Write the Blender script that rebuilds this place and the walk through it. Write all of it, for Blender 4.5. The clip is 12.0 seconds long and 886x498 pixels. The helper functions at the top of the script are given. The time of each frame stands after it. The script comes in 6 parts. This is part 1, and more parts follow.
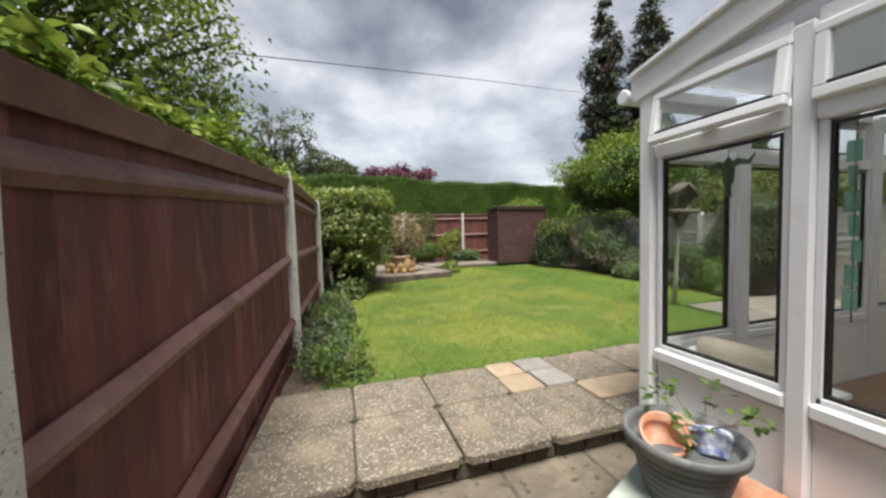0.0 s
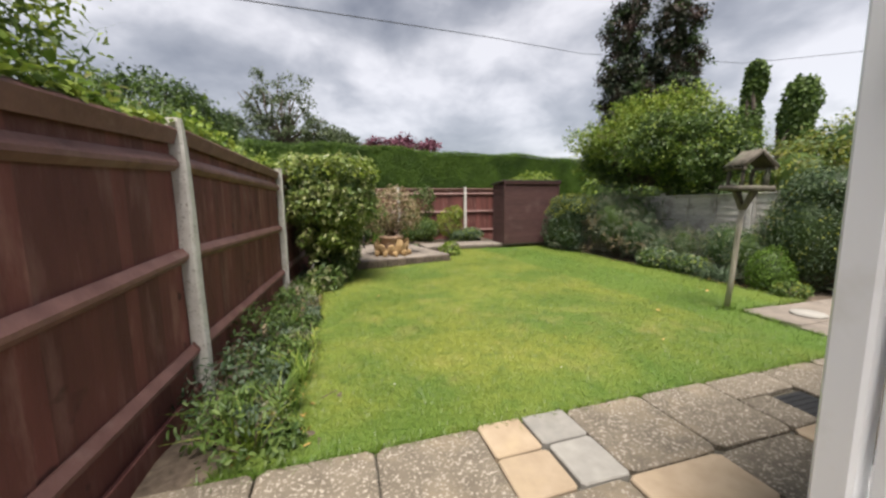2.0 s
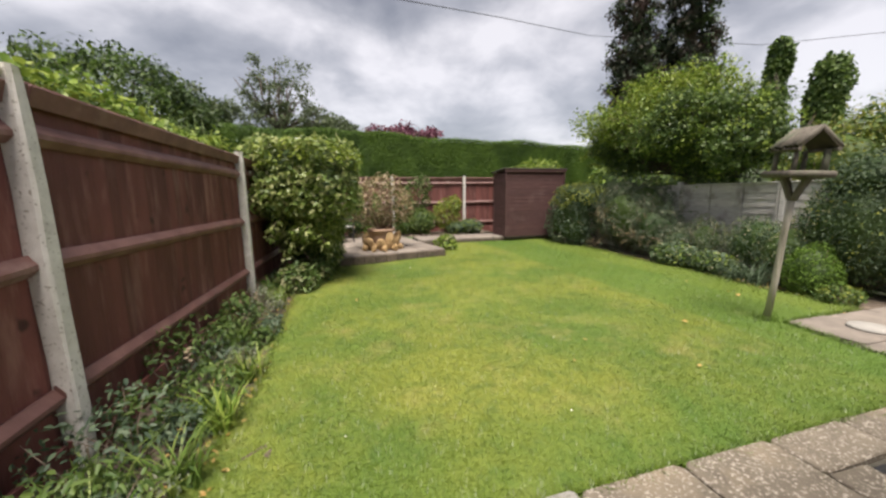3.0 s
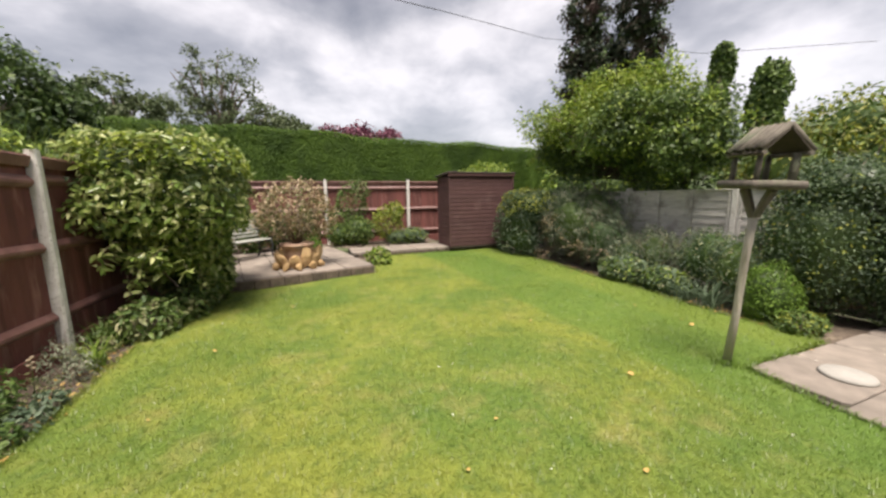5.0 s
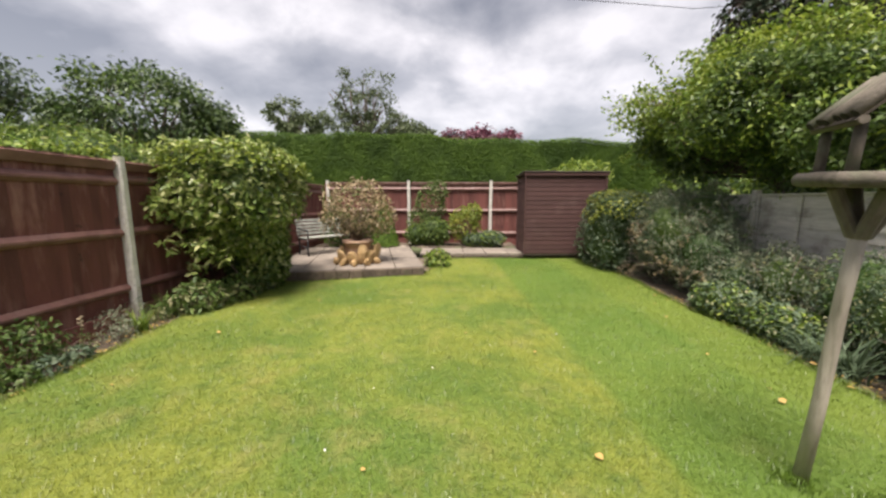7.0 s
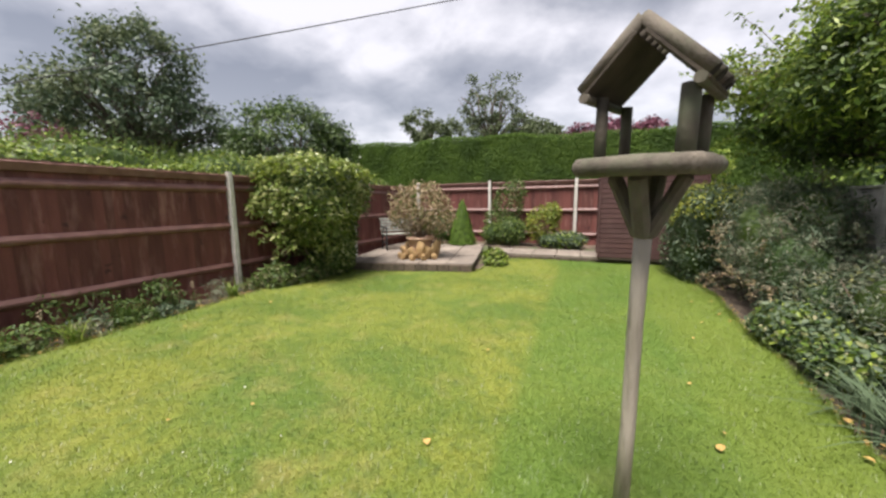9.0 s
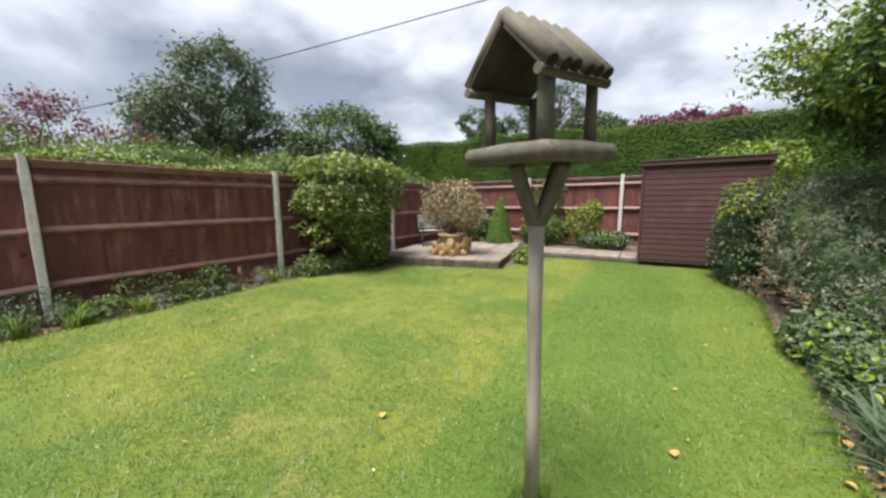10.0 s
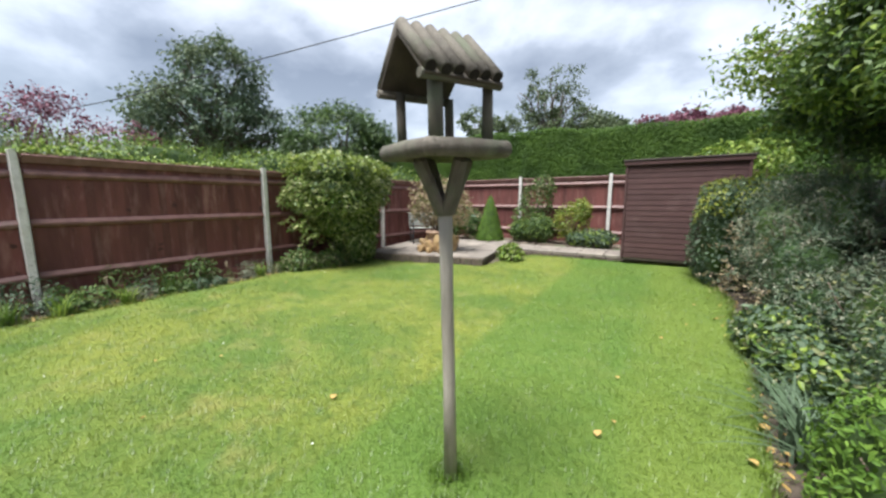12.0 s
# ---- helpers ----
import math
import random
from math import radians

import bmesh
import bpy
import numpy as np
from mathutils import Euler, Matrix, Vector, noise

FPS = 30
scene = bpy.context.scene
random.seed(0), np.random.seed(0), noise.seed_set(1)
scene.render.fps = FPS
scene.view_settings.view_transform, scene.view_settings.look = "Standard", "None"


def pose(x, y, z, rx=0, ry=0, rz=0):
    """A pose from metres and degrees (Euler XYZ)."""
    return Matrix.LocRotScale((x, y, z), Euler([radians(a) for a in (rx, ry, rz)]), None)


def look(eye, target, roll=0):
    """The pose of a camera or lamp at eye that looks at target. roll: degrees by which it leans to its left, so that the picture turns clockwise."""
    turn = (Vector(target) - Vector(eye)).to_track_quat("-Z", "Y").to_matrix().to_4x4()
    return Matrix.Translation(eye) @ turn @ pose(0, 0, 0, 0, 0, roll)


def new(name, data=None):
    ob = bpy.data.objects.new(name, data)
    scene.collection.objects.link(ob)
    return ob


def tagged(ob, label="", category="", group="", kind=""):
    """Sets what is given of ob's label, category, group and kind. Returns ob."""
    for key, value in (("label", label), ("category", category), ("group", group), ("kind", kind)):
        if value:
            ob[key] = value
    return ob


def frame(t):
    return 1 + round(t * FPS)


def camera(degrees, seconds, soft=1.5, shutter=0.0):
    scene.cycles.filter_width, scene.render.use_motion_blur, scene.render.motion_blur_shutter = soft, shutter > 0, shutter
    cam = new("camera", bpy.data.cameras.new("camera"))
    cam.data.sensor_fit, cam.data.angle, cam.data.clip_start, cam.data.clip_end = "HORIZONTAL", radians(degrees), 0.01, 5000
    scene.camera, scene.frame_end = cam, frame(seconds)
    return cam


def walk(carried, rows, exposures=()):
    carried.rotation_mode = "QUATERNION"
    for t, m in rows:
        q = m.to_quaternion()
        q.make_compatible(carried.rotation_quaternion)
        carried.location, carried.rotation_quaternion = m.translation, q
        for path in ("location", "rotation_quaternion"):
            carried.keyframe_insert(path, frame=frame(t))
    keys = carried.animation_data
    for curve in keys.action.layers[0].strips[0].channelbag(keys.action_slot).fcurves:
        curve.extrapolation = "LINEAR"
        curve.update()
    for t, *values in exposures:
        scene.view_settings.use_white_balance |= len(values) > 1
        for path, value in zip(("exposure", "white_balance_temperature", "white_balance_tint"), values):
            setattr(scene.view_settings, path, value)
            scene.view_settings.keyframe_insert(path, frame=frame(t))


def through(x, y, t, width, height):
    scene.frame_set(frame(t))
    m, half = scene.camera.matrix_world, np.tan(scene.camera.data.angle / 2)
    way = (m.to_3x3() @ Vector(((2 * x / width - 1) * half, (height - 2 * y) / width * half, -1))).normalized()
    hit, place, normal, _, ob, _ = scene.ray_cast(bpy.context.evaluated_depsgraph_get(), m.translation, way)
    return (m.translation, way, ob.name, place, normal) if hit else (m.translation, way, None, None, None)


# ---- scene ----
cam = camera(103.9, 12.0, soft=2.6)
PATH = [
    (0, (0.125, 0.083, 1.463), (0.709, 1.993, 1.363), -1.5),
    (0.5, (0.3, 0.29, 1.47), (0.852, 2.209, 1.353), -1.3),
    (1, (0.394, 0.56, 1.438), (0.931, 2.483, 1.327), -0.4),
    (1.5, (0.521, 0.927, 1.517), (1.088, 2.84, 1.387), -1.3),
    (2, (0.688, 1.243, 1.526), (1.237, 3.15, 1.281), -0.8),
    (2.5, (0.878, 1.582, 1.515), (1.402, 3.49, 1.222), -0.7),
    (4.3, (1.702, 2.472, 1.608), (2.382, 4.328, 1.304), -2.3),
    (4.5, (1.807, 2.525, 1.631), (2.547, 4.359, 1.336), -1.9),
    (5, (2.112, 2.656, 1.627), (2.819, 4.504, 1.336), -0.9),
    (5.5, (2.47, 2.758, 1.611), (3.049, 4.651, 1.328), -0.4),
    (6, (2.834, 2.815, 1.628), (3.236, 4.755, 1.352), -0.6),
    (6.5, (3.236, 2.778, 1.63), (3.409, 4.752, 1.357), -0.4),
    (7, (3.597, 2.828, 1.601), (3.604, 4.809, 1.327), -0.0),
    (9, (5.284, 2.899, 1.571), (4.542, 4.737, 1.305), -0.7),
    (9.5, (5.611, 2.918, 1.568), (4.718, 4.688, 1.301), -0.8),
    (10, (5.895, 3.05, 1.523), (4.858, 4.739, 1.255), -0.5),
    (10.5, (6.145, 3.14, 1.53), (5.084, 4.812, 1.255), -0.6),
    (11, (6.282, 3.146, 1.511), (5.235, 4.827, 1.233), -0.3),
    (11.5, (6.297, 3.127, 1.495), (5.241, 4.804, 1.223), 0.1),
    (12, (6.28, 3.133, 1.491), (5.227, 4.811, 1.217), -0.1),
]
EXPOSURES = [(0, 1.93, 6500, 10), (2.5, 1.93, 6700, 14), (5.5, 2.12, 6920, 16), (9.5, 2.1, 6550, 15), (10.5, 2.2, 6200, 9), (12, 2.27, 6000, 9)]
walk(cam, [(t, look(eye, target, roll)) for t, eye, target, roll in PATH], EXPOSURES)

# ---- world, sun ----
SUN_EL, SUN_AZ = radians(71), radians(193)
world = bpy.data.worlds.new("overcast_sky")
scene.world = world
world.use_nodes = True
wn, wl = world.node_tree.nodes, world.node_tree.links
wn.clear()


def wnode(kind, **kw):
    n = wn.new(kind)
    for k, v in kw.items():
        n.inputs[k].default_value = v
    return n


sky = wn.new("ShaderNodeTexSky")
sky.sky_type, sky.sun_disc = "NISHITA", False
sky.sun_elevation, sky.sun_rotation = SUN_EL, SUN_AZ
coord = wn.new("ShaderNodeTexCoord")
sep = wn.new("ShaderNodeSeparateXYZ")
wl.new(coord.outputs["Generated"], sep.inputs[0])
lift = wn.new("ShaderNodeMath"); lift.operation = "MAXIMUM"; lift.inputs[1].default_value = 0.0
wl.new(sep.outputs["Z"], lift.inputs[0])
add = wn.new("ShaderNodeMath"); add.operation = "ADD"; add.inputs[1].default_value = 0.36
wl.new(lift.outputs[0], add.inputs[0])
div = wn.new("ShaderNodeVectorMath"); div.operation = "DIVIDE"
comb = wn.new("ShaderNodeCombineXYZ")
for k in range(3):
    wl.new(add.outputs[0], comb.inputs[k])
wl.new(coord.outputs["Generated"], div.inputs[0])
wl.new(comb.outputs[0], div.inputs[1])
flat = wn.new("ShaderNodeMapping")
flat.inputs["Scale"].default_value = (1.0, 1.0, 0.0)
flat.inputs["Location"].default_value = (1.0, 5.4, 0)
wl.new(div.outputs[0], flat.inputs["Vector"])
fine = wnode("ShaderNodeTexNoise", Scale=4.2, Detail=6.0, Roughness=0.55, Distortion=0.2)
wl.new(flat.outputs[0], fine.inputs["Vector"])
big = wnode("ShaderNodeTexNoise", Scale=1.3, Detail=7.0, Roughness=0.45, Distortion=0.3)
wl.new(flat.outputs[0], big.inputs["Vector"])
ramp = wn.new("ShaderNodeValToRGB")
ramp.color_ramp.elements[0].position, ramp.color_ramp.elements[0].color = 0.41, (0.2, 0.204, 0.217, 1)
ramp.color_ramp.elements[1].position, ramp.color_ramp.elements[1].color = 0.595, (0.98, 0.98, 0.99, 1)
e = ramp.color_ramp.elements.new(0.5)
e.color = (0.47, 0.476, 0.492, 1)
billow = wn.new("ShaderNodeMixRGB")
billow.inputs[0].default_value = 0.24
wl.new(big.outputs["Fac"], billow.inputs[1])
wl.new(fine.outputs["Fac"], billow.inputs[2])
wl.new(billow.outputs[0], ramp.inputs["Fac"])
# paler towards the horizon, where the cloud sheet is thin
hor = wn.new("ShaderNodeMapRange")
hor.inputs["From Min"].default_value, hor.inputs["From Max"].default_value = 0.0, 0.45
hor.inputs["To Min"].default_value, hor.inputs["To Max"].default_value = 0.4, 0.0
wl.new(sep.outputs["Z"], hor.inputs["Value"])
pale = wn.new("ShaderNodeMixRGB")
pale.inputs[2].default_value = (0.88, 0.881, 0.888, 1)
wl.new(hor.outputs[0], pale.inputs[0])
wl.new(ramp.outputs["Color"], pale.inputs[1])
bg_sky = wnode("ShaderNodeBackground", Strength=0.012)
bg_cloud = wnode("ShaderNodeBackground", Strength=0.208)
wl.new(sky.outputs[0], bg_sky.inputs["Color"])
wl.new(pale.outputs[0], bg_cloud.inputs["Color"])
both = wn.new("ShaderNodeAddShader")
wl.new(bg_sky.outputs[0], both.inputs[0])
wl.new(bg_cloud.outputs[0], both.inputs[1])
wout = wn.new("ShaderNodeOutputWorld")
wl.new(both.outputs[0], wout.inputs[0])

sun_data = bpy.data.lights.new("sun", "SUN")
sun_data.energy, sun_data.angle, sun_data.color = 2.1, radians(28), (1.0, 0.96, 0.9)
sun = new("sun", sun_data)
sun_dir = Vector((math.sin(SUN_AZ) * math.cos(SUN_EL), math.cos(SUN_AZ) * math.cos(SUN_EL), math.sin(SUN_EL)))
sun.matrix_world = look(sun_dir * 60, (0, 0, 0))

# ---- materials ----


def mix_rgb(nt, fac, a, b, mode="MIX"):
    n = nt.nodes.new("ShaderNodeMixRGB")
    n.blend_type = mode
    for k, v in enumerate((fac, a, b)):
        if isinstance(v, (int, float)):
            n.inputs[k].default_value = v
        elif isinstance(v, tuple):
            n.inputs[k].default_value = (*v, 1)
        else:
            nt.links.new(v, n.inputs[k])
    return n.outputs[0]


def noise_tex(nt, vec, scale, detail=5.0, rough=0.55, distort=0.0):
    n = nt.nodes.new("ShaderNodeTexNoise")
    n.inputs["Scale"].default_value, n.inputs["Detail"].default_value = scale, detail
    n.inputs["Roughness"].default_value, n.inputs["Distortion"].default_value = rough, distort
    nt.links.new(vec, n.inputs["Vector"])
    return n.outputs["Fac"]


def span(nt, value, lo, hi, to_lo=0.0, to_hi=1.0):
    n = nt.nodes.new("ShaderNodeMapRange")
    nt.links.new(value, n.inputs["Value"])
    for k, v in (("From Min", lo), ("From Max", hi), ("To Min", to_lo), ("To Max", to_hi)):
        n.inputs[k].default_value = v
    return n.outputs[0]


def place(nt, stretch=(1, 1, 1), turn=0.0):
    g = nt.nodes.new("ShaderNodeNewGeometry")
    m = nt.nodes.new("ShaderNodeMapping")
    m.inputs["Scale"].default_value = stretch
    m.inputs["Rotation"].default_value = (0, 0, turn)
    nt.links.new(g.outputs["Position"], m.inputs["Vector"])
    return m.outputs[0]


def base_material(name):
    m = bpy.data.materials.new(name)
    m.use_nodes = True
    nt = m.node_tree
    return m, nt, nt.nodes["Principled BSDF"]


def relief(nt, p, height, strength, distance=0.01):
    b = nt.nodes.new("ShaderNodeBump")
    b.inputs["Strength"].default_value, b.inputs["Distance"].default_value = strength, distance
    nt.links.new(height, b.inputs["Height"])
    nt.links.new(b.outputs[0], p.inputs["Normal"])


def surface(name, c1, c2, scale=8.0, rough=0.8, stain=None, stain_scale=1.2, stain_at=(0.55, 0.7), bump=0.3, bump_scale=60.0,
            stretch=(1, 1, 1), metal=0.0, vary=0.0, speck=None, speck_scale=40.0, speck_at=(0.62, 0.68)):
    """Two-scale colour, stains, specks and fine relief; vary shifts each object's brightness."""
    m, nt, p = base_material(name)
    pos = place(nt, stretch)
    plain = place(nt)
    col = mix_rgb(nt, span(nt, noise_tex(nt, pos, scale, 6), 0.3, 0.7), c1, c2)
    if stain:
        col = mix_rgb(nt, span(nt, noise_tex(nt, pos if stretch[2] < 1 else plain, stain_scale, 5, 0.6), *stain_at), col, stain)
    if speck:
        col = mix_rgb(nt, span(nt, noise_tex(nt, plain, speck_scale, 2, 0.5), *speck_at), col, speck)
    if vary:
        info = nt.nodes.new("ShaderNodeObjectInfo")
        col = mix_rgb(nt, 1.0, col, mix_rgb(nt, info.outputs["Random"], (1 - vary,) * 3, (1 + vary,) * 3), "MULTIPLY")
    nt.links.new(col, p.inputs["Base Color"])
    p.inputs["Roughness"].default_value, p.inputs["Metallic"].default_value = rough, metal
    if bump:
        relief(nt, p, noise_tex(nt, pos, bump_scale, 4, 0.6), bump)
    return m


def leaf_material(name, stops, rough=0.45, through=0.3, patch=None, patch_scale=1.5):
    """Leaf: colour by island, some light through the blade."""
    m, nt, p = base_material(name)
    g = nt.nodes.new("ShaderNodeNewGeometry")
    r = nt.nodes.new("ShaderNodeValToRGB")
    r.color_ramp.interpolation = "LINEAR"
    el = r.color_ramp.elements
    while len(el) < len(stops):
        el.new(0.5)
    for k, c in enumerate(stops):
        el[k].position, el[k].color = k / (len(stops) - 1), (*c, 1)
    nt.links.new(g.outputs["Random Per Island"], r.inputs["Fac"])
    col = r.outputs["Color"]
    if patch:
        col = mix_rgb(nt, span(nt, noise_tex(nt, place(nt), patch_scale, 3), 0.45, 0.65), col, patch)
    nt.links.new(col, p.inputs["Base Color"])
    p.inputs["Roughness"].default_value = rough
    p.inputs["Specular IOR Level"].default_value = 0.15 if rough >= 0.6 else 0.35
    t = nt.nodes.new("ShaderNodeBsdfTranslucent")
    nt.links.new(col, t.inputs["Color"])
    mx = nt.nodes.new("ShaderNodeMixShader")
    mx.inputs[0].default_value = through
    nt.links.new(p.outputs[0], mx.inputs[1])
    nt.links.new(t.outputs[0], mx.inputs[2])
    nt.links.new(mx.outputs[0], nt.nodes["Material Output"].inputs["Surface"])
    return m


M_FENCE = surface("red_brown_stained_boards", (0.106, 0.032, 0.027), (0.172, 0.058, 0.047), 2.4, 0.75, stain=(0.27, 0.135, 0.11), stain_scale=3.4,
                  stain_at=(0.53, 0.76), bump=0.7, bump_scale=25, stretch=(2.4, 2.4, 0.5), vary=0.22, speck=(0.055, 0.02, 0.017), speck_scale=5.5, speck_at=(0.68, 0.76))
M_RAIL = surface("red_brown_stained_rail", (0.125, 0.055, 0.047), (0.215, 0.108, 0.092), 6.0, 0.55, stain=(0.24, 0.15, 0.13), stain_scale=5,
                 stain_at=(0.56, 0.75), bump=0.3, bump_scale=40, vary=0.12)
M_CONCRETE = surface("weathered_concrete", (0.54, 0.515, 0.47), (0.68, 0.655, 0.61), 12, 0.9, stain=(0.32, 0.28, 0.23), stain_scale=4, stain_at=(0.6, 0.8), bump=0.4, bump_scale=90,
                     speck=(0.3, 0.27, 0.22), speck_scale=60)
M_SLAB = surface("worn_pebble_slab", (0.11, 0.091, 0.066), (0.172, 0.144, 0.106), 7, 0.88, stain=(0.26, 0.21, 0.142), stain_scale=2.2, stain_at=(0.52, 0.75),
                 bump=0.6, bump_scale=70, vary=0.1, speck=(0.36, 0.32, 0.26), speck_scale=62, speck_at=(0.55, 0.66))
M_SLAB_BUFF = surface("buff_slab", (0.29, 0.22, 0.145), (0.37, 0.29, 0.2), 9, 0.85, stain=(0.36, 0.28, 0.18), stain_scale=4, bump=0.25, bump_scale=80, vary=0.1)
M_SLAB_GREY = surface("grey_slab", (0.22, 0.21, 0.19), (0.31, 0.295, 0.26), 9, 0.85, stain=(0.22, 0.21, 0.18), stain_scale=4, bump=0.3, bump_scale=80, vary=0.15)
M_MORTAR = surface("dark_joint_bed", (0.05, 0.047, 0.035), (0.1, 0.09, 0.07), 20, 0.95, bump=0.4)
M_PATIO = surface("stone_patio_slab", (0.155, 0.132, 0.108), (0.235, 0.2, 0.165), 6, 0.88, stain=(0.31, 0.27, 0.22), stain_scale=1.9, bump=0.4, vary=0.12)
M_LOWSLAB = surface("brown_worn_slab", (0.1, 0.082, 0.06), (0.17, 0.142, 0.105), 5, 0.88, stain=(0.22, 0.185, 0.13), stain_scale=2.4, bump=0.4, vary=0.12, speck=(0.06, 0.055, 0.035), speck_scale=14)
M_RISER = surface("dark_brick_riser", (0.075, 0.055, 0.042), (0.13, 0.1, 0.075), 14, 0.9, stain=(0.05, 0.06, 0.03), stain_scale=5, bump=0.5, vary=0.2)
M_SOIL = surface("garden_soil", (0.06, 0.043, 0.03), (0.13, 0.1, 0.072), 25, 0.95, stain=(0.2, 0.16, 0.11), stain_scale=6, bump=0.9, bump_scale=50)
M_GROUND = surface("rough_ground", (0.05, 0.08, 0.025), (0.09, 0.1, 0.045), 1.5, 0.95, stain=(0.13, 0.11, 0.07), stain_scale=0.4, bump=0.5)
M_PVC = surface("white_upvc", (0.84, 0.85, 0.87), (0.87, 0.88, 0.89), 2, 0.32, stain=(0.78, 0.78, 0.77), stain_scale=3, bump=0.0)
M_GASKET = surface("black_gasket", (0.012, 0.012, 0.013), (0.02, 0.02, 0.02), 4, 0.5, bump=0.0)
M_SHED = surface("shed_dark_red_boards", (0.058, 0.025, 0.023), (0.085, 0.038, 0.036), 4, 0.75, stain=(0.095, 0.05, 0.047), stain_scale=3, bump=0.25, bump_scale=30,
                 stretch=(0.8, 0.8, 6), vary=0.12)
M_FELT = surface("roofing_felt", (0.05, 0.035, 0.034), (0.085, 0.065, 0.06), 30, 0.95, bump=0.5, bump_scale=150)
M_GREYWOOD = surface("silvered_fence_timber", (0.36, 0.34, 0.31), (0.5, 0.475, 0.435), 5, 0.88, stain=(0.22, 0.2, 0.175), stain_scale=3, bump=0.4, bump_scale=35,
                     stretch=(1, 1, 5), vary=0.15)
M_TABLEWOOD = surface("lichened_log_timber", (0.075, 0.063, 0.048), (0.15, 0.13, 0.1), 9, 0.85, stain=(0.105, 0.115, 0.07), stain_scale=6, stain_at=(0.5, 0.68),
                      bump=0.5, bump_scale=45, stretch=(2, 2, 1), vary=0.12)
# darker timber for the table deck, boards under its roof and shed bearer
M_TABLEDARK = surface("dark_brown_timber", (0.05, 0.039, 0.028), (0.09, 0.072, 0.052), 9, 0.85, bump=0.4)
# near-black colour stands in for the shade inside hollow log ends
M_HOLLOW = surface("log_hollow_shade", (0.012, 0.01, 0.008), (0.03, 0.024, 0.018), 30, 0.95, bump=0.5)
M_POSTWOOD = surface("pale_turned_post_timber", (0.31, 0.28, 0.225), (0.45, 0.41, 0.335), 7, 0.8, stain=(0.15, 0.145, 0.1), stain_scale=4, bump=0.35, bump_scale=40, stretch=(3, 3, 0.5))
M_TERRA = surface("terracotta", (0.42, 0.17, 0.09), (0.55, 0.26, 0.15), 10, 0.75, stain=(0.45, 0.33, 0.25), stain_scale=6, bump=0.2)
M_URN = surface("faded_terracotta", (0.4, 0.25, 0.17), (0.52, 0.36, 0.26), 10, 0.8, stain=(0.48, 0.4, 0.33), stain_scale=6, bump=0.25)
M_ROCK = surface("yellow_sandstone", (0.33, 0.21, 0.09), (0.47, 0.33, 0.17), 6, 0.88, stain=(0.24, 0.14, 0.07), stain_scale=7, bump=0.6, bump_scale=30, vary=0.15)
M_BENCHWOOD = surface("pale_worn_bench_slat", (0.19, 0.2, 0.17), (0.32, 0.32, 0.285), 6, 0.75, stain=(0.1, 0.1, 0.085), stain_scale=8, bump=0.25, vary=0.1)
M_IRON = surface("dark_cast_iron", (0.02, 0.022, 0.024), (0.045, 0.047, 0.05), 20, 0.55, metal=0.4, bump=0.2)
M_POTGREY = surface("grey_plastic_pot", (0.095, 0.1, 0.1), (0.145, 0.15, 0.148), 8, 0.55, stain=(0.2, 0.2, 0.19), stain_scale=5, bump=0.2, bump_scale=30)
M_BARK = surface("tree_bark", (0.055, 0.042, 0.032), (0.12, 0.095, 0.075), 12, 0.95, bump=0.8, bump_scale=25)
M_TWIG = surface("twig", (0.13, 0.09, 0.065), (0.22, 0.17, 0.13), 15, 0.9, bump=0.3)
M_WIRE = surface("black_cable", (0.02, 0.02, 0.022), (0.03, 0.03, 0.03), 3, 0.7, bump=0.0)
M_RENDER = surface("cream_house_render", (0.55, 0.5, 0.42), (0.62, 0.57, 0.49), 3, 0.9, stain=(0.45, 0.41, 0.34), stain_scale=1.0, bump=0.3, bump_scale=100)

M_GLASS, nt, p = base_material("window_glass")
p.inputs["Base Color"].default_value = (0.93, 0.96, 0.95, 1)
p.inputs["Roughness"].default_value, p.inputs["Transmission Weight"].default_value, p.inputs["IOR"].default_value = 0.0, 1.0, 1.45

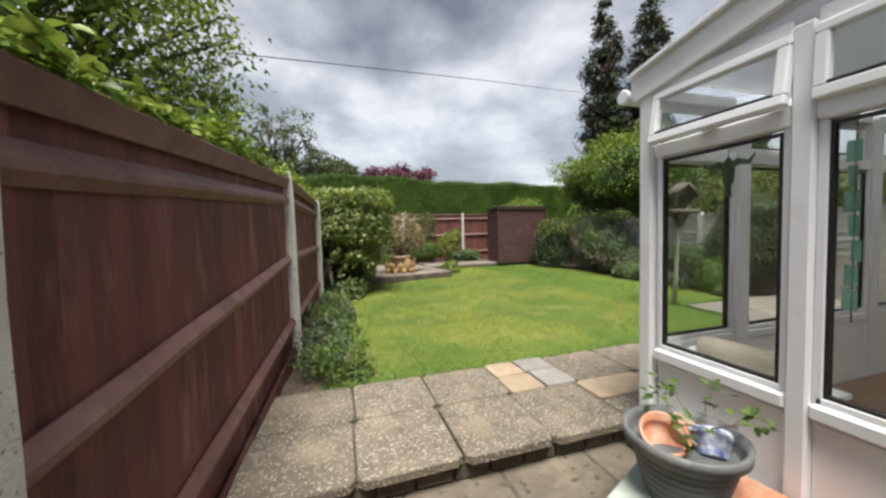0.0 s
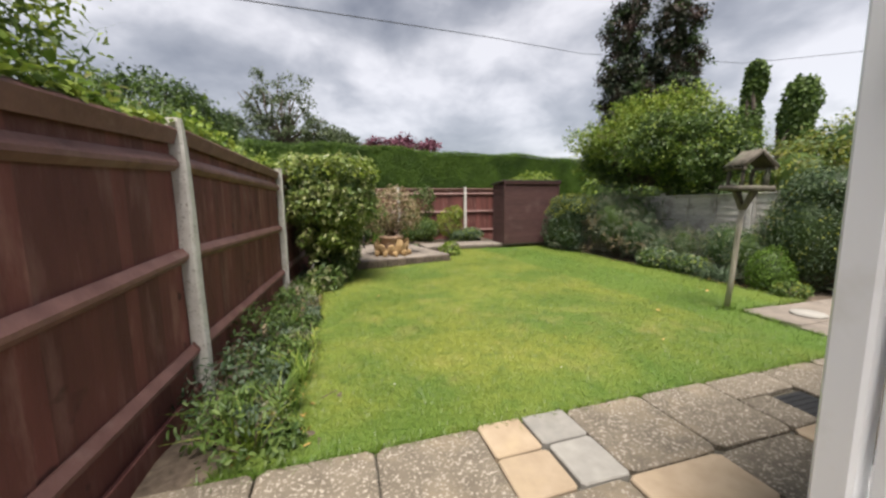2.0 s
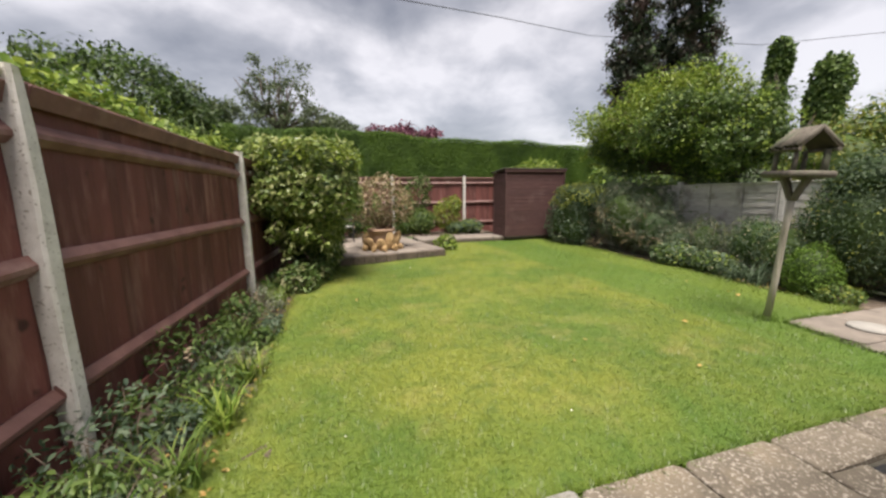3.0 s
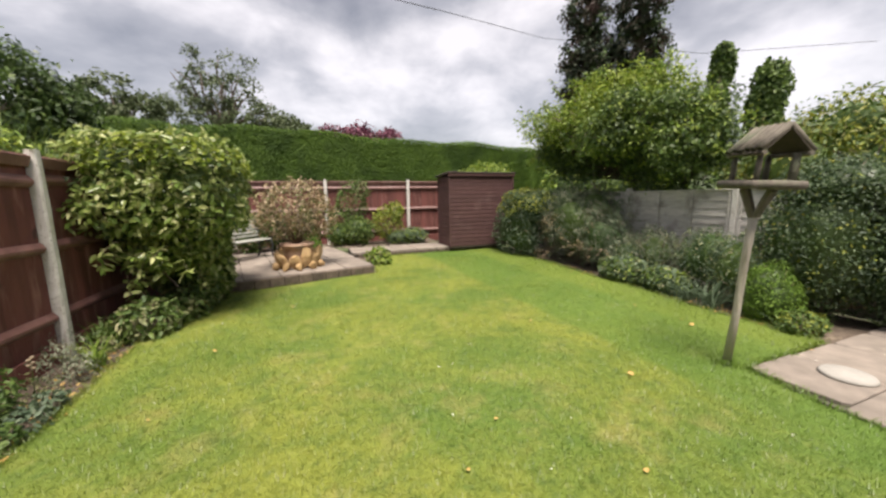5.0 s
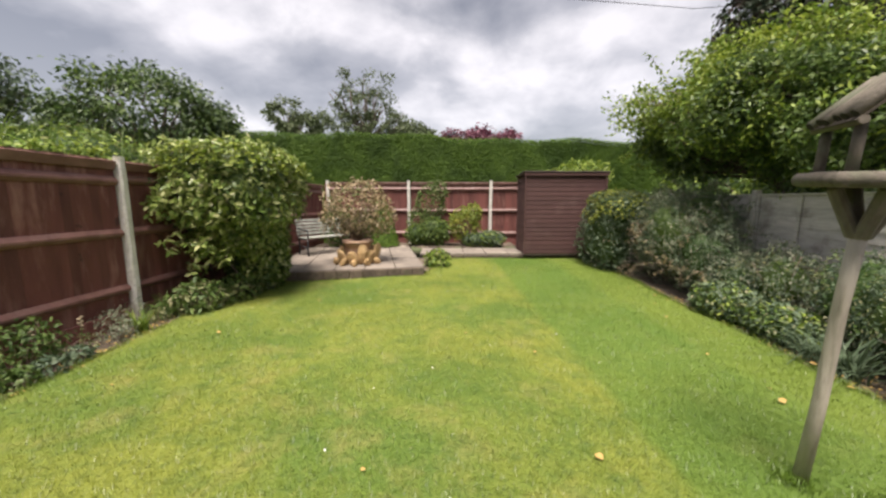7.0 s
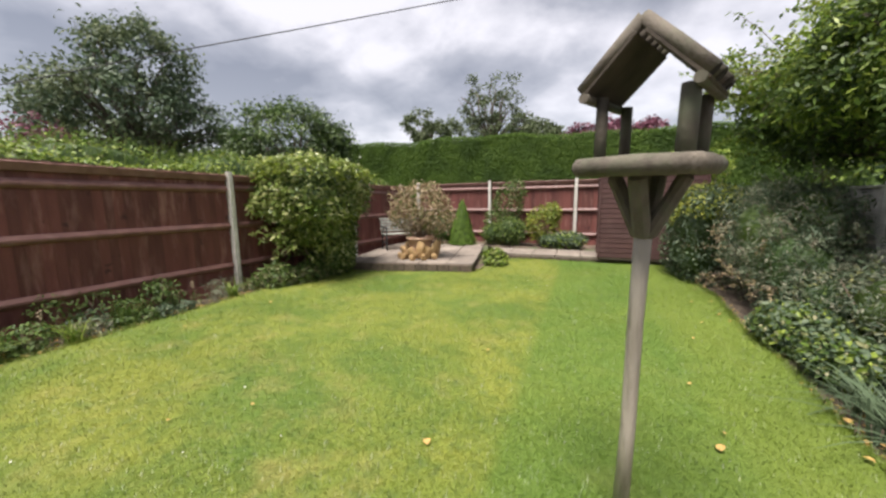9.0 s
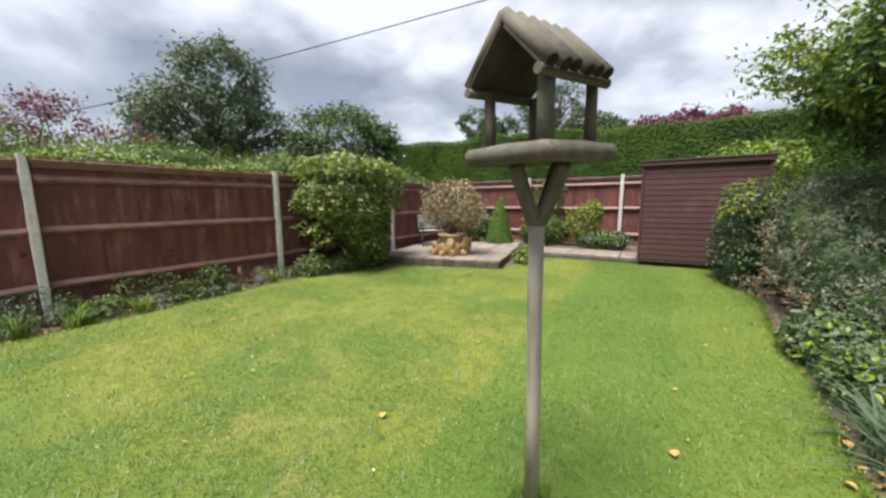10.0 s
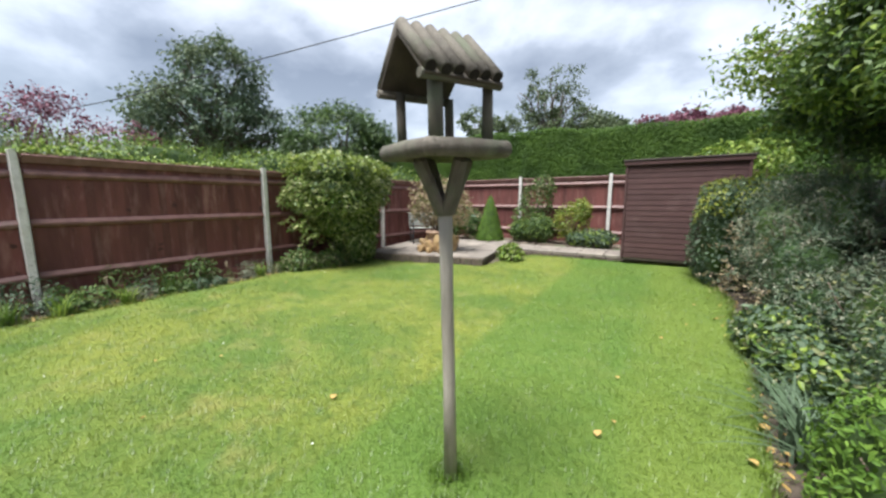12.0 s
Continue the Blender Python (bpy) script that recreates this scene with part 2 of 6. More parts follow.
# lawn: yellowed dry patches, greener mown stripe, clover-dark spots
def lawn_material(name, blades):
    m, nt, p = base_material(name)
    pos = place(nt)
    a = span(nt, noise_tex(nt, pos, 0.75, 4, 0.6, 0.4), 0.38, 0.62)
    col = mix_rgb(nt, a, (0.1, 0.165, 0.018), (0.2, 0.232, 0.03))
    col = mix_rgb(nt, span(nt, noise_tex(nt, pos, 2.6, 4, 0.6), 0.54, 0.78, 0, 0.65), col, (0.3, 0.265, 0.08))
    col = mix_rgb(nt, span(nt, noise_tex(nt, pos, 5.5, 3, 0.6), 0.5, 0.7, 0, 0.55), col, (0.07, 0.132, 0.015))
    col = mix_rgb(nt, span(nt, noise_tex(nt, pos, 17, 3, 0.65), 0.5, 0.72, 0, 0.5), col, (0.055, 0.105, 0.018))
    col = mix_rgb(nt, span(nt, noise_tex(nt, pos, 26, 2, 0.6), 0.58, 0.72, 0, 0.4), col, (0.25, 0.27, 0.07))
    sx = nt.nodes.new("ShaderNodeSeparateXYZ")
    nt.links.new(pos, sx.inputs[0])
    col = mix_rgb(nt, span(nt, sx.outputs["X"], 4.8, 4.92, 0, 0.72), col, (0.092, 0.168, 0.018))
    wob = nt.nodes.new("ShaderNodeMath")
    nt.links.new(sx.outputs["X"], wob.inputs[0])
    nt.links.new(span(nt, noise_tex(nt, pos, 1.4, 3, 0.5), 0.3, 0.7, -0.12, 0.12), wob.inputs[1])
    col = mix_rgb(nt, span(nt, wob.outputs[0], 6.08, 6.3, 0, 0.35), col, (0.17, 0.215, 0.024))
    col = mix_rgb(nt, span(nt, sx.outputs["Y"], 3.9, 3.2, 0, 0.5), col, (0.085, 0.165, 0.018))
    if blades:
        g = nt.nodes.new("ShaderNodeNewGeometry")
        col = mix_rgb(nt, 1.0, col, mix_rgb(nt, g.outputs["Random Per Island"], (0.82, 0.84, 0.8), (1.14, 1.13, 1.14)), "MULTIPLY")
        p.inputs["Roughness"].default_value = 0.4
        t = nt.nodes.new("ShaderNodeBsdfTranslucent")
        nt.links.new(col, t.inputs["Color"])
        mx = nt.nodes.new("ShaderNodeMixShader")
        mx.inputs[0].default_value = 0.3
        nt.links.new(p.outputs[0], mx.inputs[1])
        nt.links.new(t.outputs[0], mx.inputs[2])
        nt.links.new(mx.outputs[0], nt.nodes["Material Output"].inputs["Surface"])
    else:
        p.inputs["Roughness"].default_value = 0.9
        relief(nt, p, noise_tex(nt, pos, 90, 5, 0.7), 0.9, 0.02)
    nt.links.new(col, p.inputs["Base Color"])
    return m


M_LAWN, M_BLADE = lawn_material("mown_turf", False), lawn_material("grass_blades", True)

L_LAUREL = leaf_material("laurel_leaf", [(0.075, 0.125, 0.028), (0.13, 0.19, 0.042), (0.2, 0.26, 0.065), (0.3, 0.35, 0.115), (0.52, 0.52, 0.26)], 0.28)
L_HEDGE = leaf_material("hedge_leaf", [(0.04, 0.083, 0.01), (0.064, 0.12, 0.014), (0.1, 0.17, 0.022)], 0.6, 0.2, patch=(0.036, 0.075, 0.01), patch_scale=1.1)
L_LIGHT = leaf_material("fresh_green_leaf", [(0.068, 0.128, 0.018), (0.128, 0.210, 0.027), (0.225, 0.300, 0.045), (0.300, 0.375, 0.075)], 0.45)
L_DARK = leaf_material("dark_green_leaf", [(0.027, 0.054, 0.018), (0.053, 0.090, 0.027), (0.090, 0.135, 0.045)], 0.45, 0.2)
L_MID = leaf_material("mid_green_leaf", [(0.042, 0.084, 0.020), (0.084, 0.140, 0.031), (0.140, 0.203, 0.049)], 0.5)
L_BLUE = leaf_material("blue_green_leaf", [(0.05, 0.085, 0.05), (0.09, 0.135, 0.075), (0.145, 0.195, 0.11)], 0.5)
L_GREY = leaf_material("grey_green_leaf", [(0.1, 0.13, 0.08), (0.17, 0.205, 0.13), (0.25, 0.275, 0.185), (0.34, 0.33, 0.25)], 0.6, 0.2)
L_VARI = leaf_material("cream_variegated_leaf", [(0.06, 0.095, 0.025), (0.1, 0.14, 0.04), (0.24, 0.25, 0.11), (0.36, 0.34, 0.2)], 0.5)
L_PINK = leaf_material("pinkish_cream_leaf", [(0.13, 0.13, 0.05), (0.26, 0.2, 0.1), (0.42, 0.31, 0.19), (0.5, 0.41, 0.29)], 0.5)
L_PURPLE = leaf_material("copper_leaf", [(0.075, 0.026, 0.04), (0.15, 0.052, 0.078), (0.25, 0.1, 0.14)], 0.5)
L_CONIFER = leaf_material("conifer_spray", [(0.021, 0.034, 0.021), (0.039, 0.058, 0.034), (0.072, 0.078, 0.052)], 0.6, 0.15, patch=(0.07, 0.045, 0.04), patch_scale=0.9)
L_YELLOW = leaf_material("yellow_green_leaf", [(0.120, 0.168, 0.024), (0.216, 0.252, 0.036), (0.336, 0.336, 0.060)], 0.45)
L_TOPIARY = leaf_material("bright_conifer_leaf", [(0.060, 0.120, 0.018), (0.102, 0.180, 0.026), (0.144, 0.228, 0.036)], 0.6, 0.2)
L_STRAW = leaf_material("dry_grass_leaf", [(0.108, 0.156, 0.036), (0.180, 0.204, 0.072), (0.288, 0.264, 0.120)], 0.6)
L_TALL = leaf_material("tall_grass_leaf", [(0.078, 0.143, 0.026), (0.130, 0.208, 0.039), (0.195, 0.260, 0.065)], 0.5)
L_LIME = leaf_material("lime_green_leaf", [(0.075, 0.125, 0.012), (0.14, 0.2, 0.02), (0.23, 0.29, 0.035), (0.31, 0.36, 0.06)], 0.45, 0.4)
L_FAR = leaf_material("far_tree_leaf", [(0.06, 0.085, 0.04), (0.095, 0.125, 0.06), (0.14, 0.165, 0.09)], 0.6, 0.3)
L_FALLEN = leaf_material("fallen_leaf", [(0.4, 0.24, 0.07), (0.5, 0.35, 0.13)], 0.6, 0.1)

# ---- builders ----
rng = np.random.default_rng(7)


def part(name, bm, material, parent=None, label="", m=None):
    """Links a bmesh (or a mesh) as one object, under parent if given."""
    if isinstance(bm, bmesh.types.BMesh):
        me = bpy.data.meshes.new(name)
        bm.to_mesh(me)
        bm.free()
    else:
        me = bm
    if material and not me.materials:
        me.materials.append(material)
    ob = new(name, me)
    if parent:
        ob.parent = parent
    if m is not None:
        ob.matrix_basis = m
    if label:
        tagged(ob, label)
    return ob


def thing(name, label, category, m=None, group="", kind=""):
    ob = new(name)
    ob.empty_display_size = 0.1
    if m is not None:
        ob.matrix_basis = m
    return tagged(ob, label, category, group, kind)


def box(sx, sy, sz, bevel=0.0, at=(0, 0, 0), bm=None, m=None):
    """A box whose base is centred at `at`."""
    bm = bm or bmesh.new()
    t = Matrix.Translation((at[0], at[1], at[2] + sz / 2)) @ Matrix.Diagonal((sx, sy, sz, 1))
    if m is not None:
        t = m @ t
    r = bmesh.ops.create_cube(bm, size=1, matrix=t)
    if bevel:
        edges = list({e for v in r["verts"] for e in v.link_edges})
        bmesh.ops.bevel(bm, geom=edges, offset=bevel, segments=1, affect="EDGES")
    return bm


def lathe(profile, n=24, bm=None, wobble=0.0):
    """Turned body from (radius, height) pairs; the inside is part of the profile."""
    bm = bm or bmesh.new()
    rings = []
    for r, z in profile:
        rings.append([bm.verts.new((max(r, 0.001) * math.cos(a) * (1 + wobble * math.sin(3 * a)), max(r, 0.001) * math.sin(a), z))
                      for a in (2 * math.pi * k / n for k in range(n))])
    for a, b in zip(rings, rings[1:]):
        for k in range(n):
            f = bm.faces.new((a[k], a[(k + 1) % n], b[(k + 1) % n], b[k]))
            f.smooth = True
    bm.faces.new(list(reversed(rings[0])))
    bm.faces.new(rings[-1])
    bmesh.ops.recalc_face_normals(bm, faces=bm.faces)
    return bm


def tube(points, radii, n=7, bm=None):
    """Tapered tube through points."""
    bm = bm or bmesh.new()
    pts = [Vector(p) for p in points]
    rings = []
    for i, p in enumerate(pts):
        d = (pts[min(i + 1, len(pts) - 1)] - pts[max(i - 1, 0)]).normalized()
        a = d.orthogonal().normalized() if i == 0 else (rings_a - d * rings_a.dot(d)).normalized()
        rings_a = a
        b = d.cross(a)
        rings.append([bm.verts.new(p + (a * math.cos(t) + b * math.sin(t)) * radii[i]) for t in (2 * math.pi * k / n for k in range(n))])
    for u, v in zip(rings, rings[1:]):
        for k in range(n):
            bm.faces.new((u[k], u[(k + 1) % n], v[(k + 1) % n], v[k])).smooth = True
    bm.faces.new(list(reversed(rings[0])))
    bm.faces.new(rings[-1])
    return bm


def np_mesh(name, verts, faces):
    """Mesh from numpy arrays; every face has the same number of corners."""
    me = bpy.data.meshes.new(name)
    nf, k = faces.shape
    me.vertices.add(len(verts))
    me.vertices.foreach_set("co", np.ascontiguousarray(verts, dtype=np.float32).ravel())
    me.loops.add(nf * k)
    me.loops.foreach_set("vertex_index", np.ascontiguousarray(faces, dtype=np.int32).ravel())
    me.polygons.add(nf)
    me.polygons.foreach_set("loop_start", np.arange(0, nf * k, k, dtype=np.int32))
    me.update(calc_edges=True)
    return me


def unit(v):
    return v / np.maximum(np.linalg.norm(v, axis=1, keepdims=True), 1e-9)


def lumps(d, amount, freq, seed):
    r = np.random.default_rng(seed)
    f = np.zeros(len(d))
    for k in range(6):
        f += np.sin(d @ (r.normal(size=3) * freq * (1 + 0.35 * k)) + r.uniform(0, 6.28)) / (1 + 0.5 * k)
    return 1 + amount * f / 2.2


def leaf_mesh(name, pos, facing, length, width, seed, fold=0.18, droop=0.0, full=True):
    """One folded leaf at each position, its blade facing roughly along `facing`."""
    r = np.random.default_rng(seed)
    n = len(pos)
    up = unit(facing)
    along = unit(np.cross(up, unit(r.normal(size=(n, 3)))))
    along[:, 2] -= droop
    along = unit(along)
    side = unit(np.cross(up, along))
    up = np.cross(along, side)
    ln = (length * r.uniform(0.65, 1.3, n))[:, None]
    w = (width * r.uniform(0.75, 1.25, n))[:, None]
    if full:
        spec = [(0, 0, 0), (0.3, 0.5, 1), (0.68, 0.42, 1), (1, 0, 0), (0.68, -0.42, 1), (0.3, -0.5, 1)]
        quads = [(0, 1, 2, 3), (0, 3, 4, 5)]
    else:
        spec = [(0, 0, 0), (0.45, 0.5, 1), (1, 0, 0), (0.45, -0.5, 1)]
        quads = [(0, 1, 2, 3)]
    k = len(spec)
    v = np.stack([pos + along * ln * a + side * w * b + up * w * (fold * c) - np.array([0, 0, 1.0]) * ln * droop * a * a * 0.5 for a, b, c in spec], axis=1).reshape(-1, 3)
    f = (np.arange(n)[:, None, None] * k + np.array(quads)[None]).reshape(-1, 4)
    return np_mesh(name, v, f)


def shell(blobs, n, seed, thick=0.22, lump=0.12, freq=2.2, keep=None):
    """Positions and outward directions near the skins of overlapping rounded masses. Blob: centre, radii, squareness."""
    r = np.random.default_rng(seed)
    area = np.array([(b[3] * b[4] + b[4] * b[5] + b[3] * b[5]) for b in blobs])
    pick = r.choice(len(blobs), size=int(n * 1.25), p=area / area.sum())
    d = unit(r.normal(size=(len(pick), 3)))
    B = np.array([b[:6] for b in blobs])[pick]
    sq = np.array([b[6] if len(b) > 6 else 2.0 for b in blobs])[pick]
    norm = (np.abs(d) ** sq[:, None]).sum(1) ** (1 / sq)
    s = d / norm[:, None]
    depth = 1 - np.abs(r.normal(0, thick, len(pick)))
    s = s * (np.clip(depth, 0.15, 1.1) * lumps(d * 1.0 + B[:, :3] * 0.7, lump, freq, seed + 5))[:, None]
    p = B[:, :3] + s * B[:, 3:6]
    out = unit(d / B[:, 3:6])
    inside = np.zeros(len(p), bool)
    for b in blobs:
        q = np.abs((p - np.array(b[:3])) / np.array(b[3:6]))
        inside |= (q ** (b[6] if len(b) > 6 else 2.0)).sum(1) < 0.42
    ok = ~inside
    if keep is not None:
        ok &= keep(p)
    return p[ok][:n], out[ok][:n]


def foliage(parent, blobs, n, length, width, material, seed, thick=0.22, lump=0.12, freq=2.2, upward=0.5, loose=0.7, droop=0.15, full=True, name="foliage", keep=None, label=""):
    p, out = shell(blobs, n, seed, thick, lump, freq, keep)
    r = np.random.default_rng(seed + 1)
    face = out * 0.7 + np.array([0, 0, upward]) + r.normal(size=p.shape) * loose
    me = leaf_mesh(name, p, face, length, width, seed + 2, droop=droop, full=full)
    return part(name, me, material, parent, label)


def core(parent, blobs, material, seed, scale=0.8, lump=0.1, freq=2.2, name="foliage_backing"):
    """A closed shell in a dense bush; its dark leaf colour paints the inner shade."""
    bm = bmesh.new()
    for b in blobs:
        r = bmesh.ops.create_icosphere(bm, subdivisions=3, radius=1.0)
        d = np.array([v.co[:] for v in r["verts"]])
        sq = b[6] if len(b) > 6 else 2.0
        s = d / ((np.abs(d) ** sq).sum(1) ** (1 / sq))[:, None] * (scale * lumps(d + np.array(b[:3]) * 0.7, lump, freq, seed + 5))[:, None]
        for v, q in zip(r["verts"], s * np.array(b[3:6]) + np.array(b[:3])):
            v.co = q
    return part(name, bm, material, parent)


def branches(parent, base, targets, r0, material, seed, name="branchwork", n=6, bend=0.12, steps=4):
    bm = bmesh.new()
    r = random.Random(seed)
    b = Vector(base)
    for t in targets:
        t = Vector(t)
        pts = []
        for k in range(steps + 1):
            a = k / steps
            q = b.lerp(t, a)
            q.z = b.z + (t.z - b.z) * a ** 0.8
            if 0 < k < steps:
                q += Vector((r.uniform(-1, 1), r.uniform(-1, 1), r.uniform(-0.5, 0.5))) * bend * (t - b).length * 0.5
            pts.append(q)
        tube(pts, [r0 * (1 - 0.85 * k / steps) for k in range(steps + 1)], n, bm)
    return part(name, bm, material, parent)


def sprays(parent, starts, aim, length, leaves, leaf_len, leaf_w, material, seed, twig=None, droop=0.35, spread=0.35, name="spray", drop=0.02):
    """Leafy side shoots: from each start a bending twig along aim, with leaves set along it."""
    r = np.random.default_rng(seed)
    starts = np.asarray(starts, float)
    n = len(starts)
    d = unit(np.broadcast_to(np.asarray(aim, float), (n, 3)) + r.normal(0, spread, (n, 3)))
    ln = length * r.uniform(0.55, 1.25, n)
    bm = bmesh.new()
    for s, v, l in zip(starts, d, ln):
        pts = [s + v * l * a - np.array([0, 0, droop * l * a * a]) for a in (0, 0.35, 0.7, 1.0)]
        tube(pts, [0.0045, 0.0035, 0.0025, 0.0012], 4, bm)
    tagged(part("twig", bm, twig or M_TWIG, parent), kind="stuff")
    i = np.repeat(np.arange(n), leaves)
    a = r.uniform(0.12, 1.05, len(i)) ** 0.8
    pos = starts[i] + d[i] * (ln[i] * a)[:, None] - np.array([0, 0, 1.0]) * (droop * ln[i] * a * a)[:, None] + r.normal(0, drop, (len(i), 3))
    face = np.array([0, 0, 0.9]) + r.normal(0, 0.55, (len(i), 3)) - d[i] * 0.25
    return tagged(part(name, leaf_mesh(name, pos, face, leaf_len, leaf_w, seed + 1, droop=0.25), material, parent), kind="stuff")


def blades(name, base, height, width, lean, seed, segs=3, jitter=0.35):
    """Bent strap leaves or grass blades: one strip each."""
    r = np.random.default_rng(seed)
    n = len(base)
    h = height * r.uniform(1 - jitter, 1 + jitter, n)
    a = r.uniform(0, 2 * np.pi, n)
    out = np.stack([np.cos(a), np.sin(a), np.zeros(n)], 1)
    side = np.stack([-np.sin(a), np.cos(a), np.zeros(n)], 1)
    l = lean * r.uniform(0.3, 1.4, n)
    rows = []
    for k in range(segs + 1):
        t = k / segs
        c = base + out * (h * l * t * t)[:, None] + np.array([0, 0, 1.0]) * (h * (t - 0.35 * l * t * t * t))[:, None]
        w = (width * (1 - t) ** 0.7 + 0.0006) * 0.5
        rows += [c - side * w, c + side * w]
    v = np.stack(rows, 1).reshape(-1, 3)
    f = np.concatenate([np.arange(n)[:, None] * (2 * segs + 2) + np.array([2 * k, 2 * k + 1, 2 * k + 3, 2 * k + 2]) for k in range(segs)])
    return np_mesh(name, v, f)


def in_poly(p, poly):
    x, y = p[:, 0], p[:, 1]
    c = np.zeros(len(p), bool)
    for (x1, y1), (x2, y2) in zip(poly, poly[1:] + poly[:1]):
        hit = ((y1 > y) != (y2 > y)) & (x < (x2 - x1) * (y - y1) / (y2 - y1 + 1e-12) + x1)
        c ^= hit
    return c


# ---- ground ----
LOW, TERRACE, LAWN_Z, PATIO_Z = 0.0, 0.17, 0.15, 0.33
LAWN_EDGE = [(-0.05, 3.1), (0.22, 3.5), (0.4, 4.5), (0.36, 5.2), (0.34, 6.2), (0.36, 7.4), (0.5, 8.4), (0.56, 8.95), (3.3, 9.52), (3.4, 10.6), (3.7, 11.38),
             (6.9, 11.38), (7.05, 10.2), (7.15, 9.0), (6.98, 7.6), (6.95, 6.4), (6.85, 5.6), (6.8, 5.0), (6.8, 4.36), (5.54, 4.335), (5.4, 3.72), (5.38, 3.1)]


def lawn_height(x, y):
    return LAWN_Z + 0.035 * np.clip((y - 8.5) / 3, 0, 1) + 0.012 * np.sin(x * 1.3 + 0.4) * np.sin(y * 1.1) + 0.006 * np.sin(x * 3.1) * np.cos(y * 2.7)


bm = box(1200, 1200, 0.3, at=(0, 0, -0.36))
tagged(part("ground", bm, M_GROUND), "rough grassy ground reaching far beyond the garden", "ground", kind="structure")

step = 0.05
xs, ys = np.arange(-0.2, 7.3, step), np.arange(3.0, 11.5, step)
gx, gy = np.meshgrid(xs, ys, indexing="ij")
verts = np.stack([gx, gy, lawn_height(gx, gy)], -1).reshape(-1, 3)
i, j = np.meshgrid(np.arange(len(xs) - 1), np.arange(len(ys) - 1), indexing="ij")
q = (i * len(ys) + j).ravel()
faces = np.stack([q, q + len(ys), q + len(ys) + 1, q + 1], 1)
faces = faces[in_poly(verts[faces].mean(1), LAWN_EDGE)]
lawn = tagged(part("lawn", np_mesh("lawn", verts, faces), M_LAWN), "mown back-garden lawn with dry yellowed patches", "lawn", kind="structure")
for poly in lawn.data.polygons:
    poly.use_smooth = True


def soil_bed(name, x0, x1, y0, y1, z, label):
    n, k = max(2, int((x1 - x0) / 0.06)), max(2, int((y1 - y0) / 0.06))
    gx, gy = np.meshgrid(np.linspace(x0, x1, n), np.linspace(y0, y1, k), indexing="ij")
    r = np.random.default_rng(int(x0 * 10 + 500 + y0))
    z = z + 0.02 * np.sin(gx * 9 + gy * 4) * np.sin(gy * 7) + r.uniform(-0.012, 0.012, gx.shape)
    v = np.stack([gx, gy, z], -1).reshape(-1, 3)
    i, j = np.meshgrid(np.arange(n - 1), np.arange(k - 1), indexing="ij")
    q = (i * k + j).ravel()
    return tagged(part(name, np_mesh(name, v, np.stack([q, q + k, q + k + 1, q + 1], 1)), M_SOIL), label, "flower bed", kind="structure")


soil_bed("soil_bed", -0.5, 0.62, 3.08, 9.4, 0.115, "bare brown soil of the flower border by the fence")
soil_bed("soil_bed", 6.6, 8.25, 4.3, 11.7, 0.11, "bare brown soil of the shrub border")
soil_bed("soil_bed", 0.0, 5.7, 12.35, 13.45, 0.33, "soil bed along the back fence")
soil_bed("soil_bed", 3.0, 3.9, 9.9, 11.5, 0.16, "small soil pocket beside the raised patio")


def slab_mesh(sx, sy, sz, seed):
    """A paving piece with worn, slightly uneven edges; its top is at z 0."""
    r = random.Random(seed)
    bm = bmesh.new()
    c = 0.007
    ring = [(-sx / 2, -sy / 2), (sx / 2, -sy / 2), (sx / 2, sy / 2), (-sx / 2, sy / 2)]
    ring = [(x + r.uniform(-0.006, 0.006), y + r.uniform(-0.006, 0.006)) for x, y in ring]
    out, mid, top = [], [], []
    for k in range(4):
        (x, y), (x2, y2) = ring[k], ring[(k + 1) % 4]
        for a in (0.06, 0.5, 0.94):
            px, py = x + (x2 - x) * a, y + (y2 - y) * a
            j = r.uniform(0, 0.006)
            px, py = px * (1 - j / sx), py * (1 - j / sy)
            out.append(bm.verts.new((px, py, -sz)))
            mid.append(bm.verts.new((px, py, -c * r.uniform(0.7, 1.3))))
            top.append(bm.verts.new((px * (1 - 2 * c / sx), py * (1 - 2 * c / sy), 0)))
    n = len(out)
    for a, b in ((out, mid), (mid, top)):
        for k in range(n):
            bm.faces.new((a[k], a[(k + 1) % n], b[(k + 1) % n], b[k]))
    bm.faces.new(top)
    me = bpy.data.meshes.new("slab")
    bm.to_mesh(me)
    bm.free()
    return me


def slab(parent, name, x0, x1, y0, y1, z, material, seed, depth=0.05, gap=0.009):
    r = random.Random(seed)
    me = slab_mesh(x1 - x0 - gap, y1 - y0 - gap, depth, seed)
    return part(name, me, material, parent, m=pose((x0 + x1) / 2, (y0 + y1) / 2, z + r.uniform(-0.004, 0.004), r.uniform(-0.4, 0.4), r.uniform(-0.4, 0.4), 0))


# lower paving by the house, raised terrace with its step
lower = tagged(part("pavement_lower", box(8.4, 2.98, 0.05, at=(3.6, 0.53, -0.055)), M_MORTAR), "lower stone paving at the back of the house", "pavement", kind="structure")
sd = 10
for ix in range(-1, 4):
    for iy in range(4):
        sd += 1
        slab(lower, "paving_slab", -0.42 + ix * 0.6 + 0.24, 0.18 + ix * 0.6 + 0.24, -0.42 + iy * 0.6, 0.18 + iy * 0.6, LOW, M_LOWSLAB, sd)
terrace = tagged(part("pavement_terrace", box(8.5, 1.14, 0.15, at=(3.75, 2.53, -0.02)), M_MORTAR), "raised terrace of worn pebble-faced paving slabs", "pavement", kind="structure")
